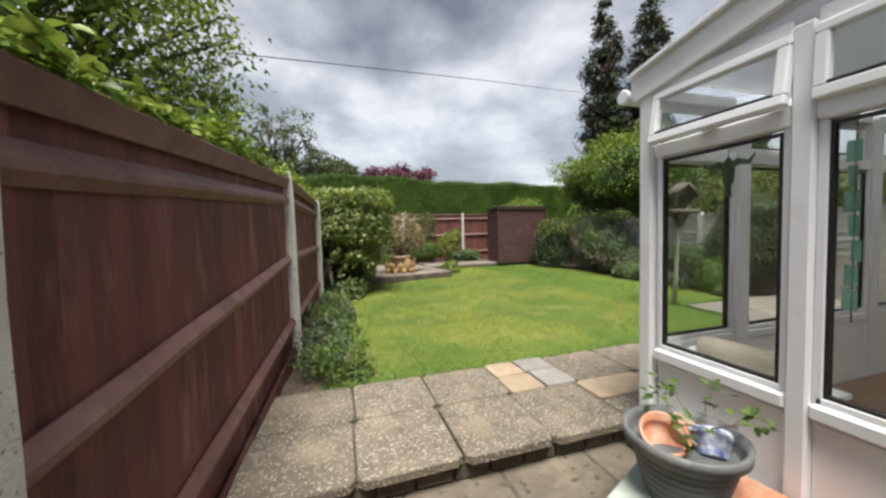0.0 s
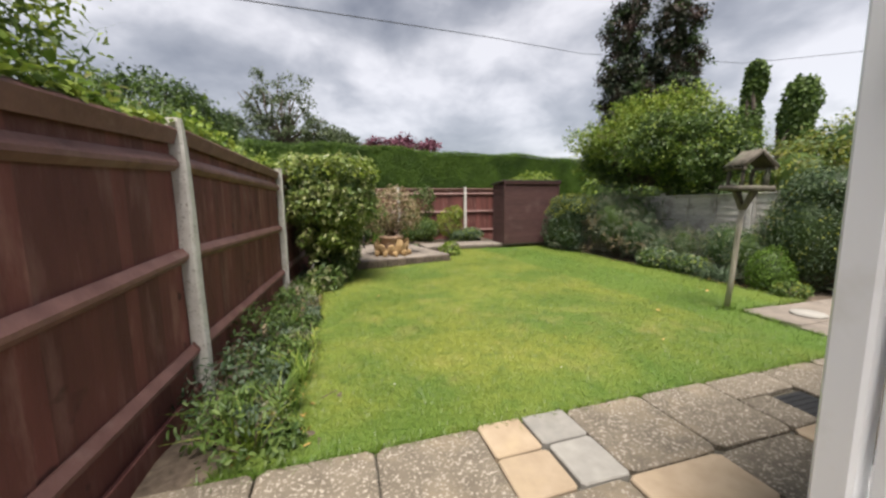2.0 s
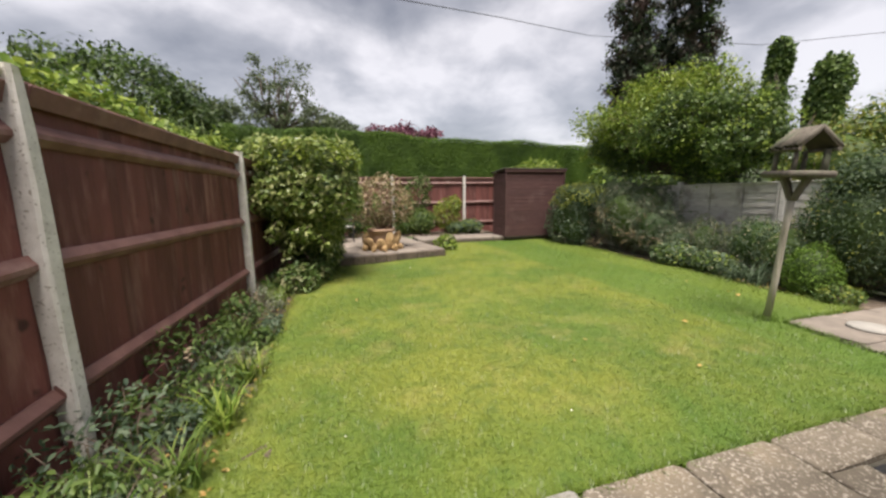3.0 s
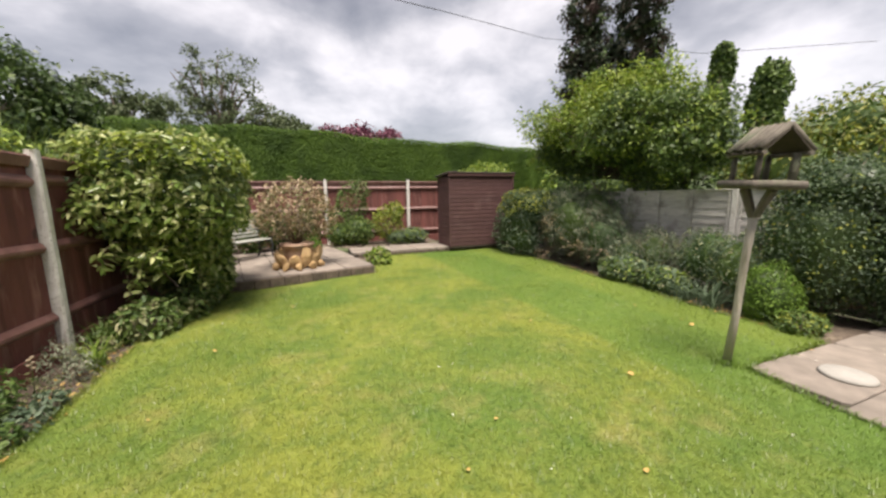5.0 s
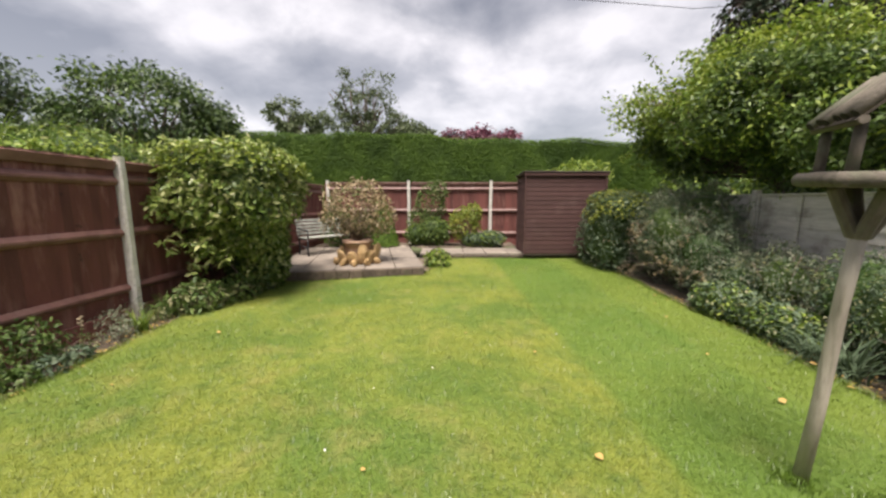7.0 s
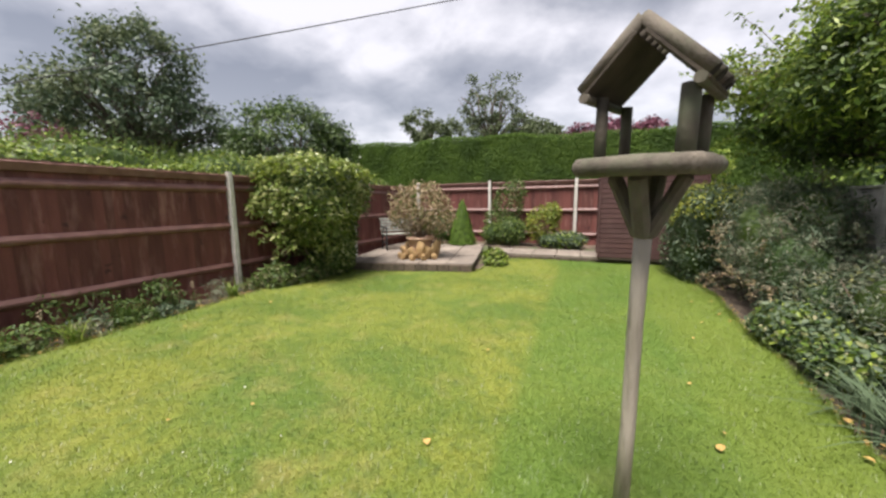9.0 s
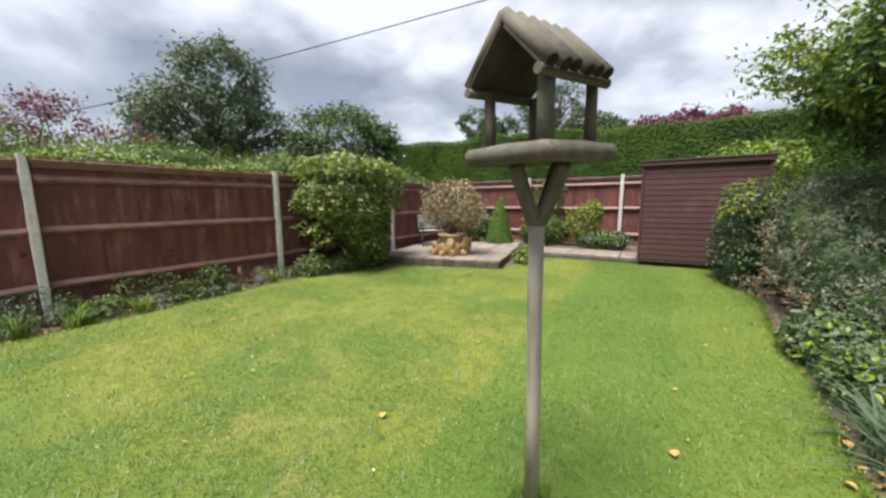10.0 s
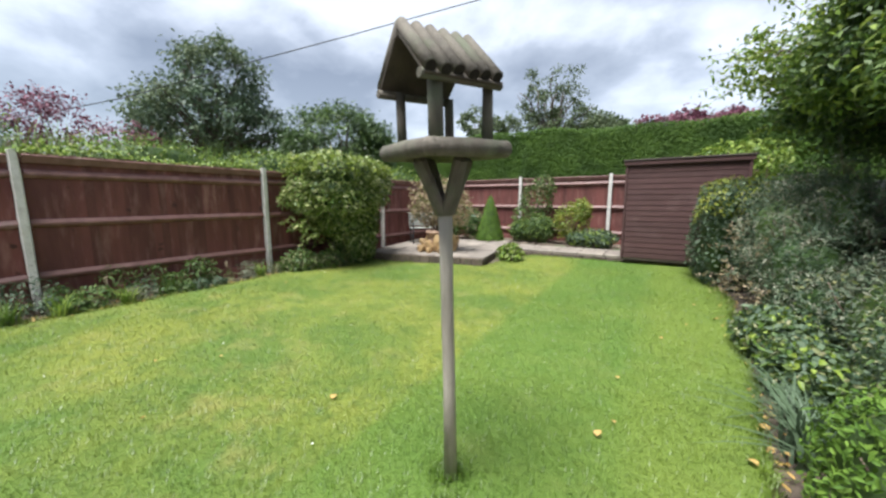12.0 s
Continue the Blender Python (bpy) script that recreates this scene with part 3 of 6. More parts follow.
for k in range(24):
    part("brick", box(0.215, 0.1, 0.1, 0.008), M_RISER, terrace, m=pose(-0.3 + k * 0.228, 1.985, 0.01, 0, 0, random.uniform(-1, 1)))
row1 = [(-0.46, 0.18), (0.18, 0.78), (0.78, 1.38), (1.38, 1.99), (1.99, 2.6), (2.6, 3.2), (3.2, 3.8), (3.8, 4.4), (4.4, 5.0), (5.0, 5.6), (5.6, 6.2), (6.2, 6.8), (6.8, 7.4), (7.4, 8.0)]
row2 = [(-0.46, 0.2), (0.2, 0.8), (0.8, 1.42), (2.04, 2.65), (2.65, 3.25), (3.85, 4.45), (4.45, 5.05), (5.05, 5.65), (5.65, 6.25), (6.25, 6.85), (6.85, 7.45), (7.45, 8.0)]
for k, (a, b) in enumerate(row1):
    if k == 4:
        slab(terrace, "paving_slab", 1.99, 2.6, 2.2, 2.52, TERRACE, M_SLAB_BUFF, 70)
        slab(terrace, "paving_slab", 1.99, 2.6, 1.88, 2.2, TERRACE, M_SLAB, 71)
    else:
        slab(terrace, "paving_slab", a, b, 1.88, 2.52, TERRACE, M_SLAB_BUFF if k == 6 else M_SLAB, 40 + k)
for k, (a, b) in enumerate(row2):
    slab(terrace, "paving_slab", a, b, 2.52, 3.1, TERRACE, M_SLAB, 80 + k)
slab(terrace, "paving_slab", 1.42, 1.72, 2.82, 3.12, TERRACE, M_SLAB_BUFF, 101)
slab(terrace, "paving_slab", 1.42, 1.74, 2.52, 2.82, TERRACE, M_SLAB_BUFF, 102)
slab(terrace, "paving_slab", 1.72, 2.04, 2.84, 3.12, TERRACE, M_SLAB_GREY, 103)
slab(terrace, "paving_slab", 1.74, 2.04, 2.52, 2.84, TERRACE, M_SLAB_GREY, 104)
slab(terrace, "paving_slab", 3.25, 3.85, 2.84, 3.1, TERRACE, M_SLAB, 105)
slab(terrace, "paving_slab", 3.25, 3.52, 2.52, 2.84, TERRACE, M_SLAB, 106)
bm = box(0.32, 0.28, 0.012, 0.003)
mat_ = thing("door_mat", "flat dark rubber mat lying on the terrace slabs", "door mat", pose(3.69, 2.68, TERRACE - 0.035))
part("mat_body", bm, M_GASKET, mat_)
for k in range(6):
    part("rib", box(0.3, 0.018, 0.004, 0.0015, at=(0, -0.11 + k * 0.044, 0.0125)), M_GASKET, mat_)

# side path
side = tagged(part("pavement_side_path", box(2.75, 1.21, 0.1, at=(6.86, 3.72, 0.02)), M_MORTAR), "stone slab path between lawn and shrub border", "pavement", kind="structure")
sd = 200
for ix in range(4):
    for iy in range(2):
        sd += 1
        x0, x1 = 5.53 + ix * 0.66 - 0.1 * (1 - iy), 6.19 + ix * 0.66 - 0.1 * (1 - iy)
        slab(side, "paving_slab", x0, x1, 3.12 + iy * 0.605, 3.725 + iy * 0.605, 0.155, M_PATIO, sd)
stone = thing("stepping_stone", "round pale stone disc lying on the side path", "stepping stone", pose(6.06, 3.93, 0.152))
part("disc", lathe([(0.16, 0), (0.17, 0.015), (0.155, 0.035), (0.0, 0.04)], 20), M_SLAB_GREY, stone)

# raised patio (slightly turned) and the path to the shed
patio_m = pose(0.46, 8.99, 0, 0, 0, 11)
patio = thing("raised_patio", "raised stone-slab patio edged with dark brick", "patio", patio_m, kind="structure")
part("bed", box(2.75, 3.3, 0.26, at=(1.4, 1.68, 0.02)), M_MORTAR, patio)
sd = 300
for ix in range(5):
    for iy in range(6):
        sd += 1
        r = random.Random(sd)
        slab(patio, "paving_slab", ix * 0.57, ix * 0.57 + 0.57, iy * 0.56, iy * 0.56 + 0.56, PATIO_Z, M_PATIO, sd)
for k in range(12):
    part("brick", box(0.228, 0.06, 0.23, 0.008), M_RISER, patio, m=pose(0.13 + k * 0.235, -0.033, 0.085))
for k in range(10):
    part("brick", box(0.09, 0.222, 0.17, 0.008), M_RISER, patio, m=pose(2.79, 0.13 + k * 0.235, 0.1))
back_path = tagged(part("pavement_back_path", box(4.3, 1.0, 0.24, at=(5.2, 11.94, 0.02)), M_MORTAR), "pale slab path leading to the shed", "pavement", kind="structure")
sd = 400
for ix in range(8):
    for iy in range(2):
        sd += 1
        slab(back_path, "paving_slab", 3.05 + ix * 0.55, 3.6 + ix * 0.55, 11.4 + iy * 0.52, 11.92 + iy * 0.52, PATIO_Z - 0.02, M_PATIO, sd)
for k in range(17):
    part("brick", box(0.222, 0.08, 0.15, 0.008), M_RISER, back_path, m=pose(3.3 + k * 0.236, 11.44, 0.1))


# ---- fences ----
def board_mesh(w, h, seed):
    """Feather-edged board: thick one side, thin the other."""
    bm = bmesh.new()
    y0, y1 = 0.018, 0.006
    pts = [(-w / 2, 0), (w / 2, 0), (w / 2, y1), (-w / 2, y0)]
    lo = [bm.verts.new((x, y, 0)) for x, y in pts]
    hi = [bm.verts.new((x, y, h)) for x, y in pts]
    for k in range(4):
        bm.faces.new((lo[k], lo[(k + 1) % 4], hi[(k + 1) % 4], hi[k]))
    bm.faces.new(list(reversed(lo)))
    bm.faces.new(hi)
    me = bpy.data.meshes.new("board")
    bm.to_mesh(me)
    bm.free()
    return me


def post_mesh(h, w=0.085, d=0.1, seed=0):
    """Concrete post with chipped arrises and a weathered top."""
    r = random.Random(seed)
    bm = bmesh.new()
    rings = []
    for k in range(9):
        z = h * k / 8
        s = 1.0 if k < 8 else 0.86
        c = 0.012
        pts = [(-w / 2 + c, -d / 2), (w / 2 - c, -d / 2), (w / 2, -d / 2 + c), (w / 2, d / 2 - c), (w / 2 - c, d / 2), (-w / 2 + c, d / 2), (-w / 2, d / 2 - c), (-w / 2, -d / 2 + c)]
        rings.append([bm.verts.new((x * s + r.uniform(-0.004, 0.004), y * s + r.uniform(-0.004, 0.004), z)) for x, y in pts])
    for a, b in zip(rings, rings[1:]):
        for k in range(8):
            bm.faces.new((a[k], a[(k + 1) % 8], b[(k + 1) % 8], b[k]))
    bm.faces.new(list(reversed(rings[0])))
    bm.faces.new(rings[-1])
    me = bpy.data.meshes.new("post")
    bm.to_mesh(me)
    bm.free()
    return me


def arris(length, s=0.075):
    """Triangular rail, its edge towards the garden (+y), slightly uneven."""
    bm = bmesh.new()
    n = 8
    r = random.Random(int(length * 1000))
    rings = []
    for k in range(n + 1):
        x = length * k / n
        dz = r.uniform(-0.004, 0.004)
        pts = [(0, s * 0.75), (0.012, s * 0.8), (s * 0.62, 0.012), (s * 0.62, -0.012), (0.012, -s * 0.62), (0, -s * 0.6)]
        rings.append([bm.verts.new((x, y, z + dz)) for y, z in pts])
    for a, b in zip(rings, rings[1:]):
        for k in range(6):
            bm.faces.new((a[k], a[(k + 1) % 6], b[(k + 1) % 6], b[k]))
    bm.faces.new(list(reversed(rings[0])))
    bm.faces.new(rings[-1])
    bmesh.ops.recalc_face_normals(bm, faces=bm.faces)
    return bm


def close_board_fence(m, posts, ends, z0, top, rails, label, fall=0.0):
    """Runs along local x, the garden on its +y side."""
    f = thing("garden_fence", label, "fence", m, kind="structure")
    lean = math.degrees(math.atan(fall))
    for k, x in enumerate(posts):
        part("post", post_mesh(top - z0 + 0.34, seed=k), M_CONCRETE, f, "pale weathered concrete post", pose(x, 0.035, z0 - 0.3 - fall * x, random.uniform(-0.5, 0.5), random.uniform(-0.5, 0.5), 0))
    marks = sorted({ends[0], *posts, ends[1]})
    shared = [board_mesh(0.118, top - z0 - 0.04, k) for k in range(4)]
    for a, b in zip(marks, marks[1:]):
        a2, b2 = a + 0.052, b - 0.052
        n = max(1, round((b2 - a2) / 0.1))
        for k in range(n):
            part("board", shared[k % 4], M_FENCE, f, m=pose(a2 + (k + 0.5) * (b2 - a2) / n, -0.02 + random.uniform(-0.002, 0.002), z0 - fall * (a2 + (k + 0.5) * (b2 - a2) / n) + random.uniform(-0.01, 0.0), 0, random.uniform(-0.15, 0.15), 0))
        for zr, share in rails:
            dz = random.uniform(-0.012, 0.012)
            part("rail", arris(b2 - a2), M_RAIL, f, m=pose(a2, 0.0, zr + dz - fall * share * a2, 0, math.degrees(math.atan(fall * share)), 0))
        cap = box(b2 - a2, 0.022, 0.1, 0.004, m=pose(0, 0, 0, -18, 0, 0))
        part("capping", cap, M_RAIL, f, m=pose((a2 + b2) / 2, 0.018, top - 0.115 - fall * (a2 + b2) / 2, 0, lean, 0))
        part("capping", box(b2 - a2, 0.075, 0.02, 0.004), M_RAIL, f, m=pose((a2 + b2) / 2, 0.0, top - 0.028 - fall * (a2 + b2) / 2, 0, lean, 0))
        part("gravel_board", box(b2 - a2, 0.03, 0.2, 0.004), M_FENCE, f, m=pose((a2 + b2) / 2, 0.018, z0 - 0.1 - fall * (a2 + b2) / 2, 0, lean, 0))
    return f


LEFT_LEN = math.hypot(0.5, 12.47)
left_ang = math.degrees(math.atan2(-12.47, -0.5))
close_board_fence(pose(0.02, 13.44, 0, 0, 0, left_ang), [3.25, 6.42, 9.43], (0.06, 9.44), 0.2, 2.08, ((1.84, 1), (1.23, 1), (0.55, 1)),
                  "red-brown stained close-board fence with concrete posts")
close_board_fence(pose(-0.365, 4.02, 0, 0, 0, math.degrees(math.atan2(-3.02, -0.2))), [3.08], (0.0, 5.0), 0.2, 2.07, ((1.83, 1), (1.21, 1.3), (0.55, 1)),
                  "red-brown stained close-board fence sloping down to the house", fall=0.066)
close_board_fence(pose(8.1, 13.48, 0, 0, 0, 180), [0.6, 3.03, 5.49, 7.93], (0.0, 8.05), 0.34, 2.17, ((1.95, 1), (1.3, 1), (0.62, 1)),
                  "red-brown stained back fence with concrete posts")


def lap_fence(m, n, label):
    """Silvered overlap panels between timber posts, garden on +y."""
    f = thing("garden_fence", label, "fence", m, kind="structure")
    w = 1.83
    for k in range(n + 1):
        part("post", box(0.085, 0.085, 1.68, 0.006), M_GREYWOOD if k % 2 else M_CONCRETE, f, m=pose(k * (w + 0.09), 0.0, 0.08))
    slat = []
    for k in range(3):
        bm = bmesh.new()
        r = random.Random(k)
        xs = [w * i / 10 for i in range(11)]
        lo = [(x, r.uniform(-0.006, 0.006)) for x in xs]
        v = [[bm.verts.new((x, y, z)) for x, z in lo] for y in (0.0, 0.012)]
        t = [[bm.verts.new((x, y, 0.155)) for x in xs] for y in (0.0, 0.008)]
        for i in range(10):
            bm.faces.new((v[1][i], v[1][i + 1], t[1][i + 1], t[1][i]))
            bm.faces.new((v[0][i + 1], v[0][i], t[0][i], t[0][i + 1]))
            bm.faces.new((v[0][i], v[0][i + 1], v[1][i + 1], v[1][i]))
            bm.faces.new((t[1][i], t[1][i + 1], t[0][i + 1], t[0][i]))
        me = bpy.data.meshes.new("slat")
        bm.to_mesh(me)
        bm.free()
        slat.append(me)
    for k in range(n):
        x = k * (w + 0.09) + 0.045
        for i in range(12):
            part("slat", slat[i % 3], M_GREYWOOD, f, m=pose(x, 0.0, 0.12 + i * 0.127, 5, 0, 0))
        for xx in (0.03, w * 0.33, w * 0.66, w - 0.03):
            part("batten", box(0.045, 0.02, 1.54, 0.003), M_GREYWOOD, f, m=pose(x + xx, 0.026, 0.13))
        part("capping", box(w, 0.06, 0.025, 0.004), M_GREYWOOD, f, m=pose(x + w / 2, 0.008, 1.675))
    return f


lap_fence(pose(8.22, 2.2, 0, 0, 0, 90), 6, "silvered grey overlap panel fence with timber posts")

# ---- conservatory ----
cons = thing("conservatory_roof", "white lean-to conservatory roof with verge boards and gutter", "roof", pose(0, 0, 0), kind="structure")


def glazed_bay(wall, x0, x1, open_angle, group_label):
    """One bay in the wall's own frame: x along, +y outwards, with panel, sill rail, pane, transom and hung top light."""
    w, c = x1 - x0, (x0 + x1) / 2
    part("panel", box(w, 0.03, 0.5, 0.004), M_PVC, wall, m=pose(c, -0.012, 0.14))
    part("panel_bead", box(w - 0.02, 0.02, 0.02, 0.004), M_PVC, wall, m=pose(c, 0.012, 0.6))
    part("sill_rail", box(w, 0.085, 0.07, 0.012), M_PVC, wall, m=pose(c, 0.004, 0.635))
    part("transom", box(w, 0.07, 0.085, 0.008), M_PVC, wall, m=pose(c, 0, 1.872))
    part("head_rail", box(w, 0.07, 0.07, 0.008), M_PVC, wall, m=pose(c, 0, 2.245))
    sash = part("window_frame", box(w - 0.02, 0.05, 0.03, 0.006, at=(0, 0, 0.0)), M_PVC, wall, m=pose(c, -0.005, 0.705))
    box_bm = bmesh.new()
    for sx in (-1, 1):
        box(0.035, 0.05, 1.17, 0.006, at=(sx * (w / 2 - 0.018), 0, 0), bm=box_bm)
    part("window_frame", box_bm, M_PVC, wall, m=pose(c, -0.005, 0.705))
    g = bmesh.new()
    for sx in (-1, 1):
        box(0.014, 0.03, 1.125, at=(sx * (w / 2 - 0.043), 0, 0.735), bm=g)
    box(w - 0.1, 0.03, 0.014, at=(0, 0, 0.735), bm=g)
    box(w - 0.1, 0.03, 0.014, at=(0, 0, 1.846), bm=g)
    part("gasket", g, M_GASKET, wall, m=pose(c, 0, 0))
    pane = part("pane", box(w - 0.1, 0.006, 1.1, at=(0, 0, 0.748)), M_GLASS, wall, m=pose(c, -0.006, 0))
    pane.visible_shadow = False
    top = part("top_light", box(w + 0.01, 0.045, 0.045, 0.008, at=(0, 0, -0.045)), M_PVC, wall, m=pose(c, 0.03, 2.25, open_angle, 0, 0))
    fr = bmesh.new()
    box(w + 0.01, 0.045, 0.05, 0.008, at=(0, 0, -0.3), bm=fr)
    for sx in (-1, 1):
        box(0.05, 0.045, 0.215, 0.008, at=(sx * (w / 2 - 0.02), 0, -0.255), bm=fr)
    part("sash", fr, M_PVC, top)
    part("gasket", box(w - 0.07, 0.03, 0.012, at=(0, 0.004, -0.25)), M_GASKET, top)
    part("window_handle", box(0.09, 0.02, 0.02, 0.006, at=(0, -0.035, -0.285)), M_PVC, top)
    if open_angle:
        part("stay_arm", box(0.012, 0.14, 0.008, 0.002, at=(w / 2 - 0.05, -0.05, -0.29)), M_IRON, top)
    tp = part("pane", box(w - 0.08, 0.006, 0.21, at=(0, 0, -0.255)), M_GLASS, top)
    tp.visible_shadow = False


side_wall = tagged(part("wall_glazed_side", box(3.0, 0.11, 0.1, 0.01), M_PVC, None, m=pose(2.03, 0.38, 0.0, 0, 0, 90)), "white upvc glazed side of the conservatory", "window wall", kind="structure")
# in the wall's frame x = world y - 0.38
for a, b, ang in ((0.7, 1.36, 9), (-0.1, 0.62, 3), (-0.9, -0.18, 0)):
    glazed_bay(side_wall, a, b, ang, "side")
for a in (1.41, 0.66, -0.14, -0.94):
    part("mullion", box(0.09 if a > 1 else 0.08, 0.09, 2.2, 0.01), M_PVC, side_wall, m=pose(a + (0.015 if a > 1 else 0), 0, 0.08))
part("sill", box(3.0, 0.17, 0.035, 0.01), M_PVC, side_wall, m=pose(0, 0.04, 0.1))
front_wall = tagged(part("wall_glazed_front", box(3.2, 0.11, 0.1, 0.01), M_PVC, None, m=pose(3.63, 1.82, 0.0)), "white upvc glazed front of the conservatory", "window wall", kind="structure")
for k in range(4):
    x0 = -1.52 + k * 0.78
    glazed_bay(front_wall, x0, x0 + 0.66, 0, "front")
    part("mullion", box(0.13, 0.1, 2.2, 0.01), M_PVC, front_wall, m=pose(x0 + 0.72, 0, 0.08))
# verge boards follow the roof slope towards the house
slope = math.degrees(math.atan(0.19))
verge = part("verge_board", box(3.1, 0.03, 0.16, 0.006, at=(-1.55, 0, 0)), M_PVC, cons, m=pose(1.985, 1.88, 2.245, 0, 0, 90) @ pose(0, 0, 0, 0, slope, 0))
part("verge_trim", box(3.1, 0.09, 0.03, 0.006, at=(-1.55, 0, 0.15)), M_PVC, cons, m=pose(1.985, 1.88, 2.245, 0, 0, 90) @ pose(0, 0, 0, 0, slope, 0))
part("gable_fill", box(3.0, 0.05, 0.5, 0.004, at=(-1.5, 0, -0.02)), M_PVC, cons, m=pose(2.03, 1.82, 2.31, 0, 0, 90) @ pose(0, 0, 0, 0, slope, 0) @ pose(0, 0, -0.06) @ Matrix.Diagonal((1, 1, 0.3, 1)))
M_POLY = surface("translucent_roof_sheet", (0.7, 0.72, 0.74), (0.78, 0.8, 0.82), 3, 0.4, bump=0.0)
for n_ in M_POLY.node_tree.nodes:
    if n_.type == "BSDF_PRINCIPLED":
        n_.inputs["Transmission Weight"].default_value = 0.6
part("roof", box(3.25, 3.0, 0.025, at=(1.6, -1.5, 0)), M_POLY, cons, m=pose(2.0, 1.86, 2.395, -slope, 0, 0))
gut = bmesh.new()
tube([(-0.05, 0, 0), (3.3, 0, 0)], [0.045, 0.045], 12, gut)
part("gutter", gut, M_PVC, cons, "white half-round plastic gutter", pose(2.0, 1.93, 2.3))
part("gutter_end", lathe([(0.04, 0), (0.048, 0.004), (0.048, 0.02), (0.04, 0.024)], 14), M_PVC, cons, m=pose(1.934, 1.93, 2.3, 0, 90, 0))
M_FLOOR = surface("brown_laminate_floor", (0.16, 0.085, 0.045), (0.24, 0.14, 0.08), 4, 0.4, stretch=(1, 8, 1), bump=0.1)
tagged(part("floor_conservatory", box(3.1, 2.75, 0.1, at=(3.63, 0.4, 0.06)), M_FLOOR), "brown laminate conservatory floor", "floor", kind="structure")
tagged(part("wall_conservatory_end", box(0.12, 2.8, 2.45, at=(5.27, 0.42, 0.0)), M_RENDER), "plain cream end wall of the conservatory", "wall", kind="structure")
tagged(part("wall_house", box(9.2, 0.25, 2.95, at=(3.7, -1.12, 0.0)), M_RENDER), "cream rendered back wall of the low house", "wall", kind="structure")
tagged(part("roof_house", box(9.6, 4.6, 0.12, 0.01, at=(0, -2.2, 0)), M_FELT, m=pose(3.7, -0.88, 2.96, -30, 0, 0)), "dark pitched roof of the low house", "roof", kind="structure")

# things inside the conservatory
M_WOOL = surface("cream_wool", (0.5, 0.44, 0.34), (0.62, 0.56, 0.45), 30, 0.95, bump=0.7, bump_scale=60)
rug = thing("rolled_blanket", "cream wool blanket rolled up on the window ledge", "blanket", pose(2.24, 1.36, 0.735, 90, 0, 8))
part("roll", lathe([(0.052, -0.24), (0.066, -0.235), (0.07, -0.1), (0.067, 0.05), (0.07, 0.2), (0.05, 0.25)], 18, wobble=0.06), M_WOOL, rug)
part("flap", box(0.06, 0.02, 0.44, 0.008, at=(0.045, -0.045, -0.22)), M_WOOL, rug)
tagged(part("shelf_window", box(0.3, 0.74, 0.03, 0.006, at=(2.23, 1.4, 0.635)), M_PVC), "white upvc window ledge inside the conservatory", "window ledge", kind="structure")
M_ORN = surface("green_painted_tin", (0.08, 0.14, 0.1), (0.16, 0.22, 0.16), 14, 0.5, metal=0.3, bump=0.2)
orn = thing("hanging_bird_ornament", "green tin bird ornament hanging from the window head", "ornament", pose(2.2, 1.46, 1.86))
part("cord", tube([(0, 0, 0.035), (0, 0, -0.04)], [0.002, 0.002], 5), M_GASKET, orn)
part("hook", tube([(-0.16, 0, 0.04), (-0.06, 0, 0.05), (0.004, 0, 0.035)], [0.004, 0.004, 0.003], 6), M_GASKET, orn)
part("body", lathe([(0.004, -0.2), (0.022, -0.17), (0.03, -0.12), (0.026, -0.08), (0.02, -0.05), (0.004, -0.03)], 10), M_ORN, orn)
for s in (-1, 1):
    wing = bmesh.new()
    tube([(0, 0, -0.09), (0, s * 0.05, -0.06), (0, s * 0.1, -0.075), (0, s * 0.13, -0.03)], [0.014, 0.02, 0.014, 0.003], 6, wing)
    part("wing", wing, M_ORN, orn)
part("tail", tube([(0, 0, -0.18), (0.01, 0.01, -0.24)], [0.012, 0.02], 6), M_ORN, orn)
M_GREENGLASS = surface("green_stained_glass", (0.3, 0.62, 0.5), (0.45, 0.75, 0.62), 12, 0.15, bump=0.2)
M_AMBER = surface("amber_stained_glass", (0.75, 0.4, 0.16), (0.85, 0.55, 0.3), 12, 0.15, bump=0.2)
for m_ in (M_GREENGLASS, M_AMBER):
    m_.node_tree.nodes["Principled BSDF"].inputs["Transmission Weight"].default_value = 0.75
for k, (yy, mm, lab) in enumerate(((0.93, M_GREENGLASS, "green"), (0.82, M_AMBER, "amber"))):
    sc = thing("suncatcher", f"strip of {lab} stained-glass pieces hanging in the window", "suncatcher", pose(2.11, yy, 1.8), group="suncatchers")
    part("cord", tube([(0, 0, 0.1), (0, 0, -0.75)], [0.002, 0.002], 5), M_GASKET, sc)
    part("hook", tube([(-0.08, 0, 0.1), (0.003, 0, 0.1)], [0.004, 0.003], 6), M_GASKET, sc)
    for i in range(7):
        r = random.Random(k * 10 + i)
        part("glass_piece", box(0.006, r.uniform(0.025, 0.05), 0.085, 0.002, at=(0, r.uniform(-0.01, 0.01), -0.1 - i * 0.1)), mm, sc)

